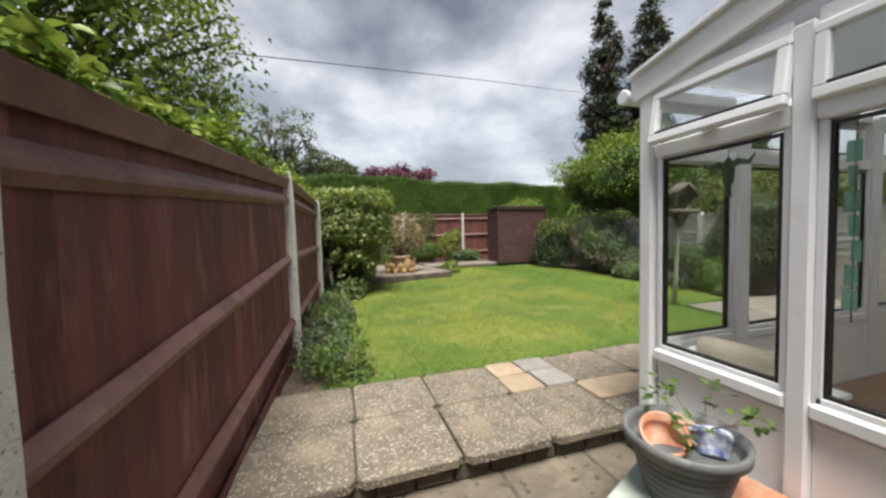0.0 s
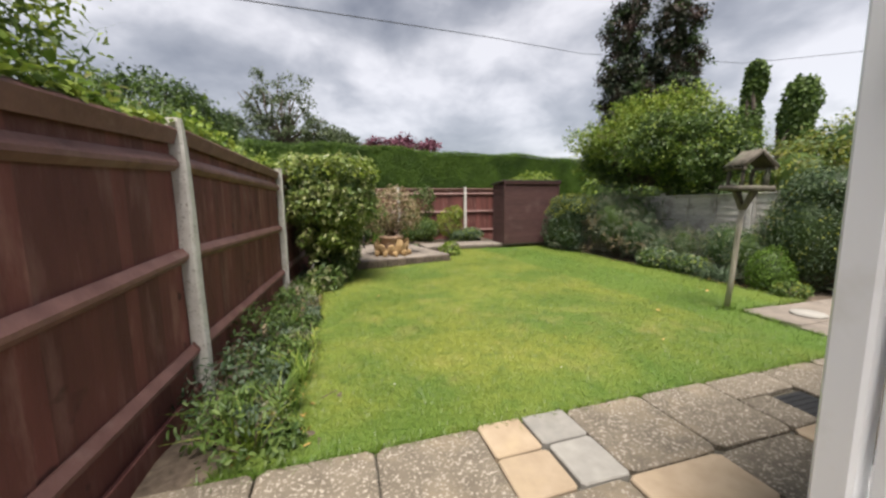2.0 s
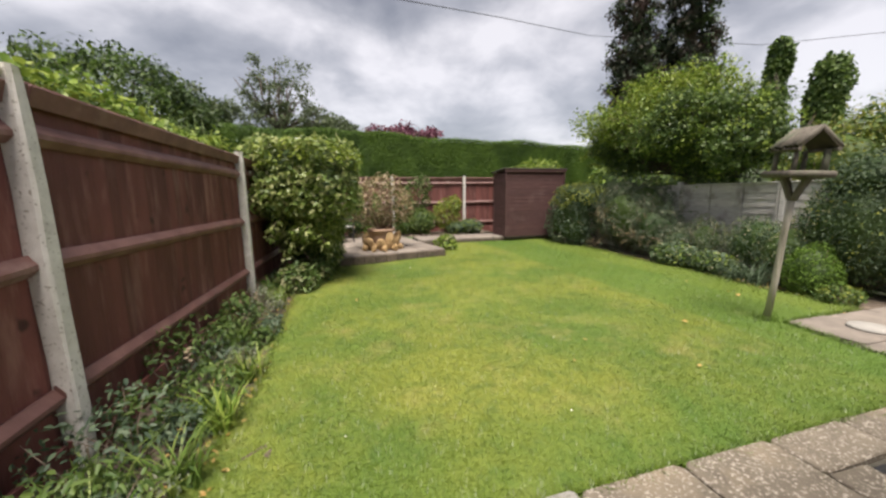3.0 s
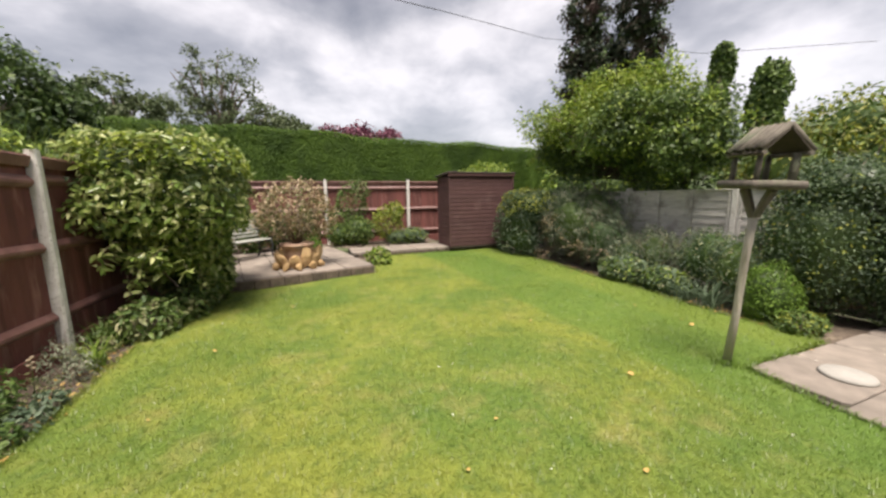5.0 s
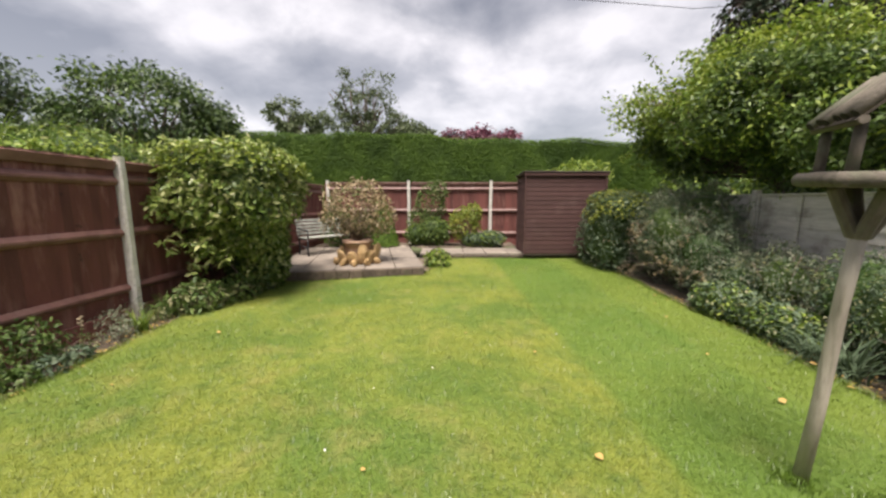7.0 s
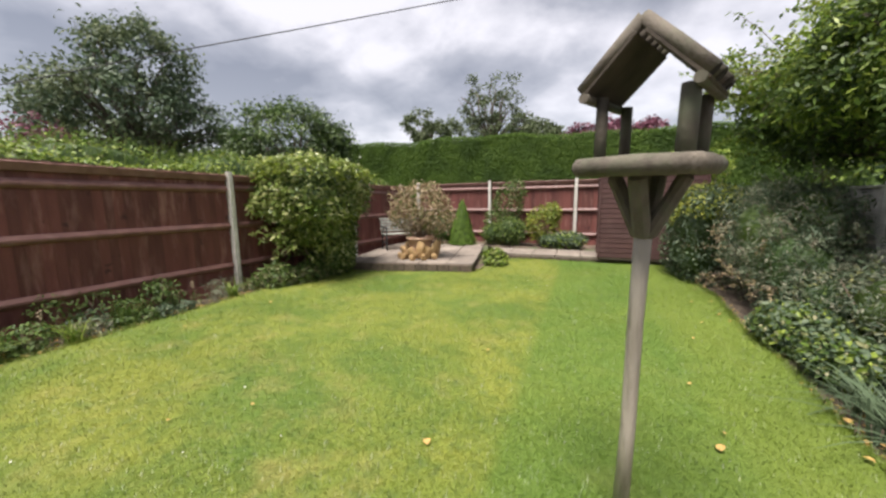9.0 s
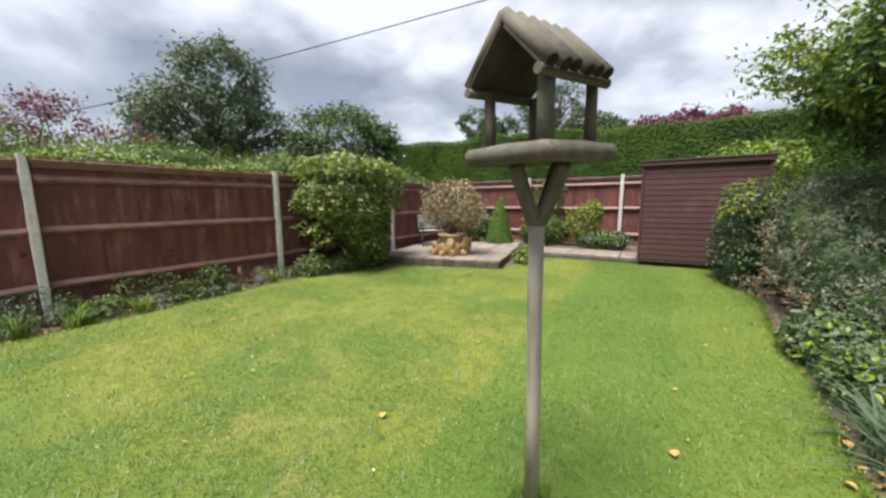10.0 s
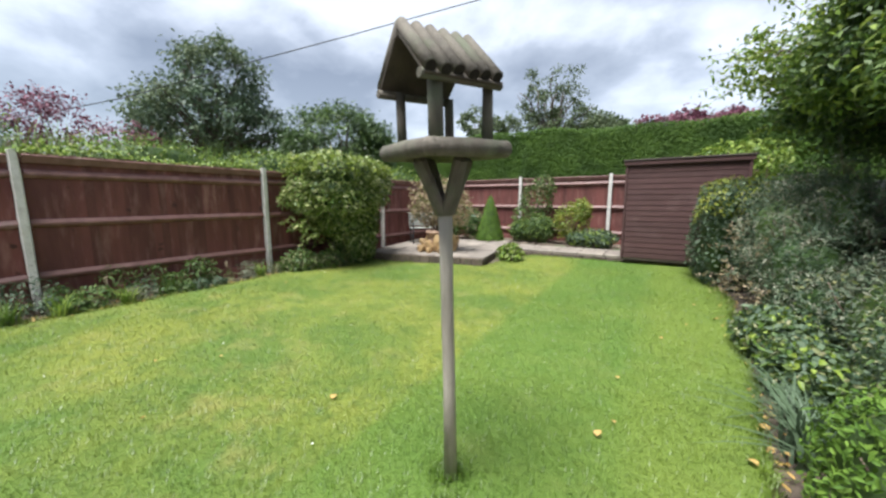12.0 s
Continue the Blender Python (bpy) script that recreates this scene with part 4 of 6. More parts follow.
# ---- pots by the conservatory ----
M_CRATE = surface("green_plastic_crate", (0.06, 0.17, 0.1), (0.09, 0.23, 0.14), 6, 0.5, bump=0.1)
M_LID = surface("grey_green_lid", (0.36, 0.42, 0.36), (0.45, 0.5, 0.44), 8, 0.6, stain=(0.28, 0.3, 0.25), stain_scale=8, bump=0.2)
crate = thing("recycling_crate", "green plastic recycling crate with a pale worn lid", "crate", pose(1.55, 1.22, 0.0, 0, 0, 24))
tub = part("tub", box(0.5, 0.38, 0.24, 0.02), M_CRATE, crate)
part("lid", box(0.53, 0.41, 0.03, 0.01, at=(0, 0, 0.24)), M_LID, crate, "pale grey-green plastic lid")
for s in (-1, 1):
    part("handle", box(0.025, 0.14, 0.04, 0.008, at=(s * 0.262, 0, 0.17)), M_CRATE, tub)
bigpot = thing("plastic_plant_pot", "large grey plastic plant pot holding smaller pots", "plant pot", pose(1.55, 1.2, 0.272))
part("body", lathe([(0.14, 0.0), (0.15, 0.01), (0.2, 0.2), (0.215, 0.235), (0.235, 0.24), (0.24, 0.285), (0.222, 0.29), (0.212, 0.24), (0.19, 0.19), (0.0, 0.17)], 36), M_POTGREY, bigpot)
for k in range(6):
    part("rib", lathe([(0.15 + k * 0.0085 + 0.004, 0.03 + k * 0.032), (0.15 + k * 0.0085 + 0.011, 0.04 + k * 0.032), (0.15 + k * 0.0085 + 0.006, 0.05 + k * 0.032)], 36), M_POTGREY, bigpot)


def small_pot(name, label, m, r, h, material, rim=0.012):
    p_ = thing(name, label, "flower pot", m)
    part("body", lathe([(r * 0.68, 0), (r * 0.7, 0.005), (r * 0.93, h * 0.75), (r, h * 0.76), (r, h), (r - rim, h), (r - rim * 1.4, h * 0.3), (0, h * 0.2)], 24), material, p_)
    return p_


M_BLUEPOT = surface("blue_and_white_glaze", (0.05, 0.09, 0.28), (0.7, 0.72, 0.74), 22, 0.25, bump=0.05)
small_pot("terracotta_pot", "small terracotta pot lying tilted inside the grey pot", pose(1.5, 1.27, 0.47, 28, -18, 0), 0.1, 0.1, M_TERRA)
small_pot("terracotta_pot", "sandy terracotta saucer pot nested in the grey pot", pose(1.6, 1.27, 0.465, 30, 20, 0), 0.085, 0.09, M_SLAB_BUFF)
small_pot("glazed_pot", "blue and white glazed pot lying in the grey pot", pose(1.62, 1.12, 0.46, -32, 40, 0), 0.085, 0.11, M_BLUEPOT)
trough = thing("terracotta_trough", "weathered terracotta trough beside the crate", "plant trough", pose(1.86, 1.02, 0.0, 0, 0, 10))
tr_body = part("body", box(0.2, 0.42, 0.25, 0.015), M_TERRA, trough)
part("rim", box(0.225, 0.445, 0.035, 0.01, at=(0, 0, 0.235)), M_TERRA, tr_body)
small_pot("black_nursery_pot", "black plastic nursery pot on the paving", pose(1.72, 0.82, 0.0), 0.085, 0.2, M_GASKET)
ht = thing("hand_tools_tray", "orange and green plastic trays leaning together", "garden tray", pose(1.85, 0.62, 0.0, 0, 0, 20))
part("tray", box(0.16, 0.03, 0.3, 0.01, m=pose(0, 0, 0, 25, 0, 0)), M_TERRA, ht)
part("tray", box(0.16, 0.03, 0.3, 0.01, at=(0.02, -0.07, 0.0), m=pose(0, 0, 0, 22, 0, 0)), M_CRATE, ht)
potplant = thing("pot_plant", "leggy green pot plant growing from the grey pot", "plant", pose(0, 0, 0))
tips = [(1.66 + 0.14 * math.cos(a), 1.2 + 0.2 * math.sin(a), 0.66 + 0.06 * math.sin(3 * a)) for a in (0.2, 1.1, 2.0, 3.4, 4.4, 5.4)]
branches(potplant, (1.66, 1.22, 0.45), tips, 0.006, M_TWIG, 3, name="stem", n=5)
pp = np.concatenate([np.array(t) + rng.normal(0, 0.035, (10, 3)) for t in tips])
part("leaves", leaf_mesh("leaves", pp, np.tile([0, 0, 1.0], (len(pp), 1)) + rng.normal(0, 0.4, (len(pp), 3)), 0.06, 0.028, 5), L_MID, potplant)

# ---- bird table ----
bt = thing("bird_table", "weathered log-built bird table with a half-log roof", "bird table", pose(5.485, 4.468, 0.13, 3.15, 0.6, 0) @ pose(0, 0, 0, 0, 0, -24) @ Matrix.Scale(0.975, 4))
part("post", tube([(0, 0, -0.02), (0.004, 0, 0.5), (-0.003, 0.003, 1.0), (0, 0, 1.4)], [0.034, 0.03, 0.03, 0.032], 14), M_POSTWOOD, bt, "pale turned softwood post")
for a in range(4):
    br = box(0.05, 0.062, 0.27, 0.016, m=pose(0, 0, 0, 0, 0, a * 90) @ pose(0.012, 0, 1.335, 0, 25, 0))
    part("brace", br, M_TABLEWOOD, bt)
part("deck", box(0.33, 0.33, 0.03, 0.005, at=(0, 0, 1.585)), M_TABLEDARK, bt)
for a in range(4):
    lg = tube([(-0.205, 0.175, 1.605), (-0.192, 0.175, 1.605), (0, 0.178, 1.607), (0.192, 0.175, 1.605), (0.205, 0.175, 1.605)], [0.018, 0.034, 0.037, 0.034, 0.018], 14)
    bmesh.ops.transform(lg, matrix=pose(0, 0, 0, 0, 0, a * 90), verts=lg.verts)
    part("edge_log", lg, M_TABLEWOOD, bt)
for sx in (-1, 1):
    for sy in (-1, 1):
        fat = 0.03 if (sx > 0 and sy < 0) else 0.022
        part("upright", tube([(sx * 0.135, sy * 0.125, 1.6), (sx * 0.135, sy * 0.125, 1.85)], [fat, fat * 0.95], 10), M_TABLEWOOD, bt)
    part("eave_rail", tube([(sx * 0.17, -0.21, 1.845), (sx * 0.17, 0.16, 1.845)], [0.018, 0.018], 8), M_TABLEWOOD, bt)
    under = box(0.25, 0.345, 0.012, 0.002, at=(0, -0.028, 0), m=pose(sx * 0.098, 0, 1.925, 0, sx * 45, 0))
    part("roof_board", under, M_TABLEDARK, bt)
    for k in range(6):
        y = -0.18 + k * 0.061
        j = random.uniform(-0.008, 0.008)
        lg = tube([(0.0, y, 2.06), (sx * 0.095, y, 1.965), (sx * (0.195 + j), y, 1.865 - j)], [0.023, 0.025, 0.025], 12)
        log_ob = part("roof_log", lg, M_TABLEWOOD, bt)
        # flat disc on the log end, no real recess; its dark colour paints the hollow
        dk = tube([(sx * (0.1945 + j), y, 1.8655 - j), (sx * (0.197 + j), y, 1.863 - j)], [0.021, 0.021], 12)
        part("log_hollow_disc", dk, M_HOLLOW, log_ob, "dark hollow log end")

# ---- shed ----
shed = thing("garden_shed", "small dark red-brown shiplap shed with felt roof", "shed", pose(5.62, 11.26, 0.3))
part("carcass", box(1.9, 0.8, 1.9, at=(0.97, 0.44, 0.0)), M_SHED, shed)
SH = 0.108
for k in range(17):
    part("board", box(1.95, 0.014, SH - 0.006, 0.003), M_SHED, shed, m=pose(0.97, 0.028, 0.02 + k * SH, -3, 0, 0))
    part("board", box(0.014, 0.84, SH - 0.006, 0.003), M_SHED, shed, m=pose(0.008, 0.44, 0.02 + k * SH, 0, -3, 0))
for x_, y_ in ((0.0, 0.02), (1.94, 0.02), (0.0, 0.86)):
    part("corner_trim", box(0.045, 0.045, 1.9, 0.006), M_SHED, shed, m=pose(x_, y_, 0.0))
part("roof", box(2.08, 0.95, 0.03, 0.006), M_FELT, shed, "dark felted pent roof", pose(0.97, 0.44, 1.95, -4, 0, 0))
part("fascia", box(2.04, 0.02, 0.07, 0.004), M_SHED, shed, m=pose(0.97, -0.01, 1.9))
part("bearer", box(1.9, 0.06, 0.05, 0.004), M_TABLEDARK, shed, m=pose(0.97, 0.06, -0.03))

# ---- bench ----
bench = thing("garden_bench", "slatted garden bench with dark cast-iron ends on the patio", "bench", pose(0.72, 11.35, PATIO_Z, 0, 0, 48))
# faces local -y
for s in (-1, 1):
    e_ = bmesh.new()
    x = s * 0.56
    tube([(x, -0.24, 0), (x, -0.2, 0.12), (x, -0.23, 0.3), (x, -0.2, 0.4)], [0.024, 0.018, 0.02, 0.018], 8, e_)
    tube([(x, 0.24, 0), (x, 0.19, 0.14), (x, 0.2, 0.38), (x, 0.3, 0.8)], [0.024, 0.018, 0.02, 0.016], 8, e_)
    tube([(x, -0.22, 0.39), (x, 0.0, 0.38), (x, 0.21, 0.4)], [0.018, 0.018, 0.018], 8, e_)
    tube([(x, -0.22, 0.39), (x, -0.25, 0.52), (x, -0.2, 0.6), (x, 0.0, 0.6), (x, 0.25, 0.63)], [0.015, 0.015, 0.02, 0.018, 0.014], 8, e_)
    tube([(x, -0.2, 0.16), (x, 0.0, 0.22), (x, 0.19, 0.16)], [0.012, 0.012, 0.012], 6, e_)
    part("end_frame", e_, M_IRON, bench, "dark cast-iron end frame")
for k in range(5):
    part("seat_slat", box(1.2, 0.062, 0.022, 0.005), M_BENCHWOOD, bench, m=pose(0, -0.19 + k * 0.083, 0.405))
for k in range(5):
    part("back_slat", box(1.2, 0.018, 0.055, 0.005), M_BENCHWOOD, bench, m=pose(0, 0.2 + k * 0.02, 0.47 + k * 0.078, -14, 0, 0))

# ---- potted shrub with rocks ----
PX, PY = 1.85, 10.02
urn = thing("terracotta_urn", "wide terracotta pot standing on the patio", "plant pot", pose(PX, PY, PATIO_Z))
urn_body = part("body", lathe([(0.2, 0), (0.21, 0.02), (0.26, 0.3), (0.28, 0.4), (0.31, 0.41), (0.315, 0.475), (0.285, 0.48), (0.27, 0.42), (0.0, 0.4)], 32), M_URN, urn)
part("rim_band", lathe([(0.318, 0.425), (0.325, 0.44), (0.318, 0.455)], 32), M_URN, urn_body)
part("soil", lathe([(0.26, 0.4), (0.26, 0.43), (0.0, 0.44)], 20), M_SOIL, urn_body)


def rock(m, sx, sy, sz, seed):
    bm = bmesh.new()
    bmesh.ops.create_icosphere(bm, subdivisions=2, radius=1)
    r = np.random.default_rng(seed)
    planes = unit(r.normal(size=(12, 3)))
    for v in bm.verts:
        d = np.array(v.co[:])
        s = min([1.0] + [0.55 / max(x, 0.05) for x in planes @ d])
        v.co = Vector(d * s * np.array([sx, sy, sz]))
    bmesh.ops.translate(bm, verts=bm.verts, vec=(0, 0, sz * 0.62))
    ob = part("rock", bm, M_ROCK, None, m=m)
    return tagged(ob, "rough yellow sandstone rock leaning against the terracotta pot", "rock", "rocks round the pot")


for k in range(15):
    a = -math.pi * 1.12 + k * math.pi * 2.0 / 14
    d = 0.33 + random.uniform(-0.03, 0.05)
    rock(pose(PX + d * math.cos(a), PY + d * math.sin(a), PATIO_Z - 0.01, random.uniform(8, 24), random.uniform(-16, 16), math.degrees(a) + 90), random.uniform(0.12, 0.17), random.uniform(0.08, 0.11), random.uniform(0.24, 0.34), k)
for k in range(5):
    a = -2.6 + k * 0.55
    rock(pose(PX + 0.45 * math.cos(a), PY + 0.5 * math.sin(a), PATIO_Z - 0.008, 0, 0, k * 50), 0.11, 0.09, 0.12, 50 + k)
ps = thing("potted_shrub", "airy shrub with pinkish cream leaves growing in the terracotta pot", "shrub", pose(0, 0, 0))
blob = [(PX, PY, 1.5, 0.66, 0.62, 0.52), (PX - 0.34, PY, 1.25, 0.42, 0.42, 0.38), (PX + 0.36, PY + 0.1, 1.3, 0.46, 0.42, 0.44)]
p_, o_ = shell(blob, 60, 31, 0.2)
branches(ps, (PX, PY, 0.74), [tuple(q) for q in p_], 0.012, M_TWIG, 31, n=5)
foliage(ps, blob, 3600, 0.075, 0.032, L_PINK, 32, thick=0.35, lump=0.25, loose=1.0)
foliage(ps, blob, 700, 0.07, 0.03, L_MID, 33, thick=0.4, loose=1.0)

# ---- plants inside the garden ----


def bush(name, label, blobs, layers, seed, inner=None, stem=None, stem_r=0.02, twigs=16, category="shrub", inner_scale=0.72, lump=0.14):
    """A shrub: stems, an inner shell coloured as shade, and leaf layers. Layer: count, length, width, material,
    options.
    """
    s = thing(name, label, category, pose(0, 0, 0))
    base = stem or (blobs[0][0], blobs[0][1], 0.1)
    p_, o_ = shell(blobs, twigs, seed, 0.2)
    branches(s, base, [tuple(q) for q in p_], stem_r, M_TWIG if stem_r < 0.03 else M_BARK, seed, n=5)
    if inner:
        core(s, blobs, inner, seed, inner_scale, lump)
    for k, (n, ln, w, mt, opt) in enumerate(layers):
        foliage(s, blobs if "blobs" not in opt else opt["blobs"], n, ln, w, mt, seed + 11 * k, lump=lump, **{a: b for a, b in opt.items() if a != "blobs"})
    return s


LAUREL = [(0.48, 8.3, 1.83, 0.8, 1.0, 0.57, 5.5), (0.46, 8.2, 1.2, 0.56, 0.56, 0.4, 2.6), (0.5, 8.6, 1.05, 0.48, 0.5, 0.8, 2.6), (0.56, 8.6, 0.55, 0.4, 0.45, 0.45)]
# lime layer above z 2 paints the lit top; dark leaves sit deeper
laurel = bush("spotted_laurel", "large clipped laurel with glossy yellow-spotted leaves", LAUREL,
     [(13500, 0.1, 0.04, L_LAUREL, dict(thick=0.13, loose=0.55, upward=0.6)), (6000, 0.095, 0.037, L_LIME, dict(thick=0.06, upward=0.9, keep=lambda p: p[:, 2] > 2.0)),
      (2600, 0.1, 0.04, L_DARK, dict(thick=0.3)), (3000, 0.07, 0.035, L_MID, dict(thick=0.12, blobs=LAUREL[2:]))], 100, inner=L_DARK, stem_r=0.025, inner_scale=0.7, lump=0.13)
p_, o_ = shell(LAUREL[:2], 150, 141, 0.1, 0.13)
sprays(laurel, p_ - o_ * 0.1, (0, 0, 0.55), 0.26, 16, 0.1, 0.038, L_LAUREL, 142, spread=0.6, droop=0.2)
p_, o_ = shell([(0.42, 7.75, 1.15, 0.45, 0.4, 0.45)], 46, 143, 0.2, 0.2)
sprays(laurel, p_, (0, -0.5, 0.2), 0.24, 14, 0.105, 0.042, L_LAUREL, 144, spread=0.6, droop=0.5)
bush("low_laurel_skirt", "small leafy seedling shrub below the laurel", [(0.35, 7.35, 0.32, 0.32, 0.3, 0.25), (0.55, 8.0, 0.3, 0.3, 0.5, 0.22)],
     [(900, 0.09, 0.036, L_VARI, dict()), (900, 0.09, 0.035, L_MID, dict())], 130, category="shrub")


def clump(x, y, z, r, h, n, ln, w, material, seed, label, upright=0.8):
    """Low border plant: a dome of leaves over short stems."""
    c = thing("border_plant", label, "plant", pose(0, 0, 0), "plants in the fence border")
    blobs = [(x, y, z + h * 0.5, r, r, h * 0.55)]
    p_, o_ = shell(blobs, 9, seed, 0.3)
    branches(c, (x, y, z - 0.02), [tuple(q) for q in p_], 0.006, M_TWIG, seed, name="stem", n=4, steps=2)
    foliage(c, blobs, n, ln, w, material, seed, thick=0.4, lump=0.22, upward=upright, loose=0.6, droop=0.3, name="leaves")
    return c


KINDS = [(L_MID, 0.085, 0.045, "leafy green border plant in the fence bed"), (L_BLUE, 0.07, 0.035, "blue-green geranium clump in the fence bed"),
         (L_MID, 0.075, 0.036, "fresh green broad-leaved plant in the fence bed"), (L_VARI, 0.06, 0.03, "pale variegated ground plant in the fence bed"),
         (L_GREY, 0.055, 0.02, "grey-leaved low herb in the fence bed")]
rp = random.Random(5)
yy = 3.3
k = 0
while yy < 9.0:
    m_, ln, w, lab = KINDS[rp.choice([0, 0, 1, 1, 2, 2, 3, 4])]
    near = yy < 6.0
    h = rp.uniform(0.22, 0.5) if near else rp.uniform(0.15, 0.34)
    clump(rp.uniform(-0.18, 0.22) - (0.0 if near else 0.05), yy, 0.11, rp.uniform(0.15, 0.27), h, 360, ln * 0.66, w * 0.5, m_, 200 + k, lab)
    if near or rp.random() < 0.55:
        m2, ln, w, lab = KINDS[rp.choice([0, 1, 3, 4])]
        clump(rp.uniform(0.1, 0.34), yy + rp.uniform(-0.1, 0.1), 0.11, rp.uniform(0.1, 0.18), rp.uniform(0.12, 0.25), 260, ln * 0.6, w * 0.6, m2, 300 + k, lab)
    yy += rp.uniform(0.17, 0.3) if near else rp.uniform(0.26, 0.45)
    k += 1
for k, (x, y) in enumerate(((0.1, 3.35), (0.25, 3.7), (0.3, 4.1), (-0.05, 3.6), (0.28, 4.7), (0.05, 5.3), (0.2, 6.6), (0.0, 7.2))):
    g = thing("strap_leaf_plant", "tuft of light green strap leaves in the fence bed", "plant", pose(0, 0, 0), "plants in the fence border")
    b0 = np.stack([x + rng.normal(0, 0.04, 60), y + rng.normal(0, 0.04, 60), np.full(60, 0.1)], 1)
    part("leaves", blades("leaves", b0, 0.3, 0.018, 0.7, 400 + k), L_TALL if k % 2 else L_LIGHT, g)

# back border
cone = thing("cone_topiary", "bright green conical dwarf conifer by the back fence", "topiary", pose(0, 0, 0))
CX, CY = 1.98, 12.62
n = 6500
t_ = 1 - np.sqrt(rng.uniform(0.0, 1, n))
a_ = rng.uniform(0, 2 * np.pi, n)
rad = (0.4 * (1 - t_) ** 0.85 + 0.015) * rng.uniform(0.82, 1.04, n)
pos_ = np.stack([CX + rad * np.cos(a_), CY + rad * np.sin(a_), 0.36 + 1.32 * t_], 1)
part("foliage", leaf_mesh("foliage", pos_, np.stack([np.cos(a_), np.sin(a_), np.full(n, 0.6)], 1) + rng.normal(0, 0.4, (n, 3)), 0.05, 0.022, 77, full=False), L_TOPIARY, cone)
# solid dark shell that paints the shade inside the cone
part("foliage_backing", lathe([(0.3, 0.36), (0.35, 0.5), (0.2, 1.1), (0.02, 1.6)], 20), L_DARK, cone, m=pose(CX, CY, 0))
part("trunk", tube([(CX, CY, 0.3), (CX, CY, 0.7)], [0.03, 0.02], 8), M_BARK, cone)
bush("climbing_rose", "loose climbing shrub with small leaves against the back fence", [(3.25, 12.95, 1.5, 0.5, 0.3, 0.65), (2.95, 12.9, 1.0, 0.4, 0.3, 0.5), (3.5, 12.9, 1.9, 0.3, 0.25, 0.32)],
     [(1900, 0.075, 0.04, L_MID, dict(thick=0.3, loose=0.9)), (500, 0.07, 0.035, L_VARI, dict(thick=0.3, loose=0.9))], 500)
bush("mound_shrub", "rounded green shrub in the back border", [(3.4, 12.75, 0.75, 0.5, 0.32, 0.42), (2.85, 12.8, 0.65, 0.35, 0.3, 0.33)],
     [(2000, 0.07, 0.035, L_MID, dict(thick=0.2)), (700, 0.06, 0.03, L_LIGHT, dict())], 520, inner=L_DARK)
bush("golden_shrub", "yellow-green spiky shrub in the back border", [(4.25, 12.8, 0.95, 0.45, 0.3, 0.5), (4.5, 12.8, 1.25, 0.25, 0.25, 0.3)],
     [(1400, 0.1, 0.03, L_YELLOW, dict(thick=0.3, loose=0.9)), (600, 0.08, 0.03, L_LIGHT, dict())], 540)
bush("low_shrub", "low dark green shrub in front of the back fence", [(4.95, 12.6, 0.55, 0.48, 0.3, 0.24), (4.5, 12.6, 0.5, 0.3, 0.25, 0.2)],
     [(1400, 0.07, 0.035, L_BLUE, dict()), (500, 0.07, 0.035, L_LIGHT, dict())], 560, inner=L_DARK)
bush("patio_corner_shrub", "leafy shrub behind the patio bench", [(0.7, 12.5, 0.85, 0.5, 0.4, 0.55), (1.35, 12.75, 0.8, 0.4, 0.3, 0.5)],
     [(1700, 0.08, 0.04, L_MID, dict(thick=0.25)), (500, 0.08, 0.035, L_PINK, dict(thick=0.3))], 580, inner=L_DARK)
bush("corner_plant", "small leafy plant at the corner of the raised patio", [(3.5, 10.35, 0.32, 0.3, 0.28, 0.24)],
     [(520, 0.09, 0.05, L_LIGHT, dict(thick=0.35)), (160, 0.08, 0.04, L_VARI, dict())], 590, category="plant")

# right-hand border
SHED_BUSH = [(7.2, 10.35, 0.85, 0.5, 0.75, 0.75, 3.0), (7.3, 10.15, 1.42, 0.5, 0.75, 0.4, 3.0)]
bush("clipped_border_shrub", "clipped evergreen shrub with yellow-green top beside the shed", SHED_BUSH,
     [(4200, 0.065, 0.032, L_BLUE, dict(thick=0.1)), (5200, 0.055, 0.026, L_YELLOW, dict(thick=0.05, keep=lambda p: p[:, 2] > 1.25 + 0.12 * np.sin(p[:, 1] * 6))), (500, 0.06, 0.03, L_GREY, dict())], 600, inner=L_DARK)
GREY = [(7.72, 8.85, 0.95, 0.58, 0.95, 0.8), (7.62, 7.9, 0.72, 0.48, 0.6, 0.6), (7.85, 9.4, 1.3, 0.42, 0.65, 0.6), (7.9, 8.5, 1.35, 0.32, 0.75, 0.5)]
gs = bush("grey_leaved_shrub", "tall straggly grey-green shrub against the fence", GREY,
          [(7000, 0.06, 0.012, L_GREY, dict(thick=0.25, loose=1.0)), (9000, 0.05, 0.013, L_BLUE, dict(thick=0.22)), (1500, 0.05, 0.014, L_DARK, dict(thick=0.35))], 620, inner=L_MID, twigs=70, stem_r=0.012, inner_scale=0.66, lump=0.3)
p_, o_ = shell(GREY, 240, 626, 0.15, 0.3)
sprays(gs, p_ - o_ * 0.08, (-0.35, -0.1, 0.85), 0.42, 36, 0.045, 0.01, L_BLUE, 627, spread=0.45, droop=0.4, drop=0.016)
p_, o_ = shell(GREY, 120, 628, 0.15, 0.3)
sprays(gs, p_ - o_ * 0.05, (-0.35, -0.1, 0.8), 0.4, 34, 0.045, 0.01, L_GREY, 629, spread=0.5, droop=0.4, drop=0.016)
p_, o_ = shell([(7.3, 9.3, 0.75, 0.22, 0.5, 0.4), (7.2, 7.9, 0.7, 0.2, 0.4, 0.35)], 34, 630, 0.15, 0.3)
sprays(gs, p_, (-0.6, -0.2, 0.5), 0.4, 20, 0.04, 0.013, L_PINK, 631, spread=0.5, droop=0.4, drop=0.018)
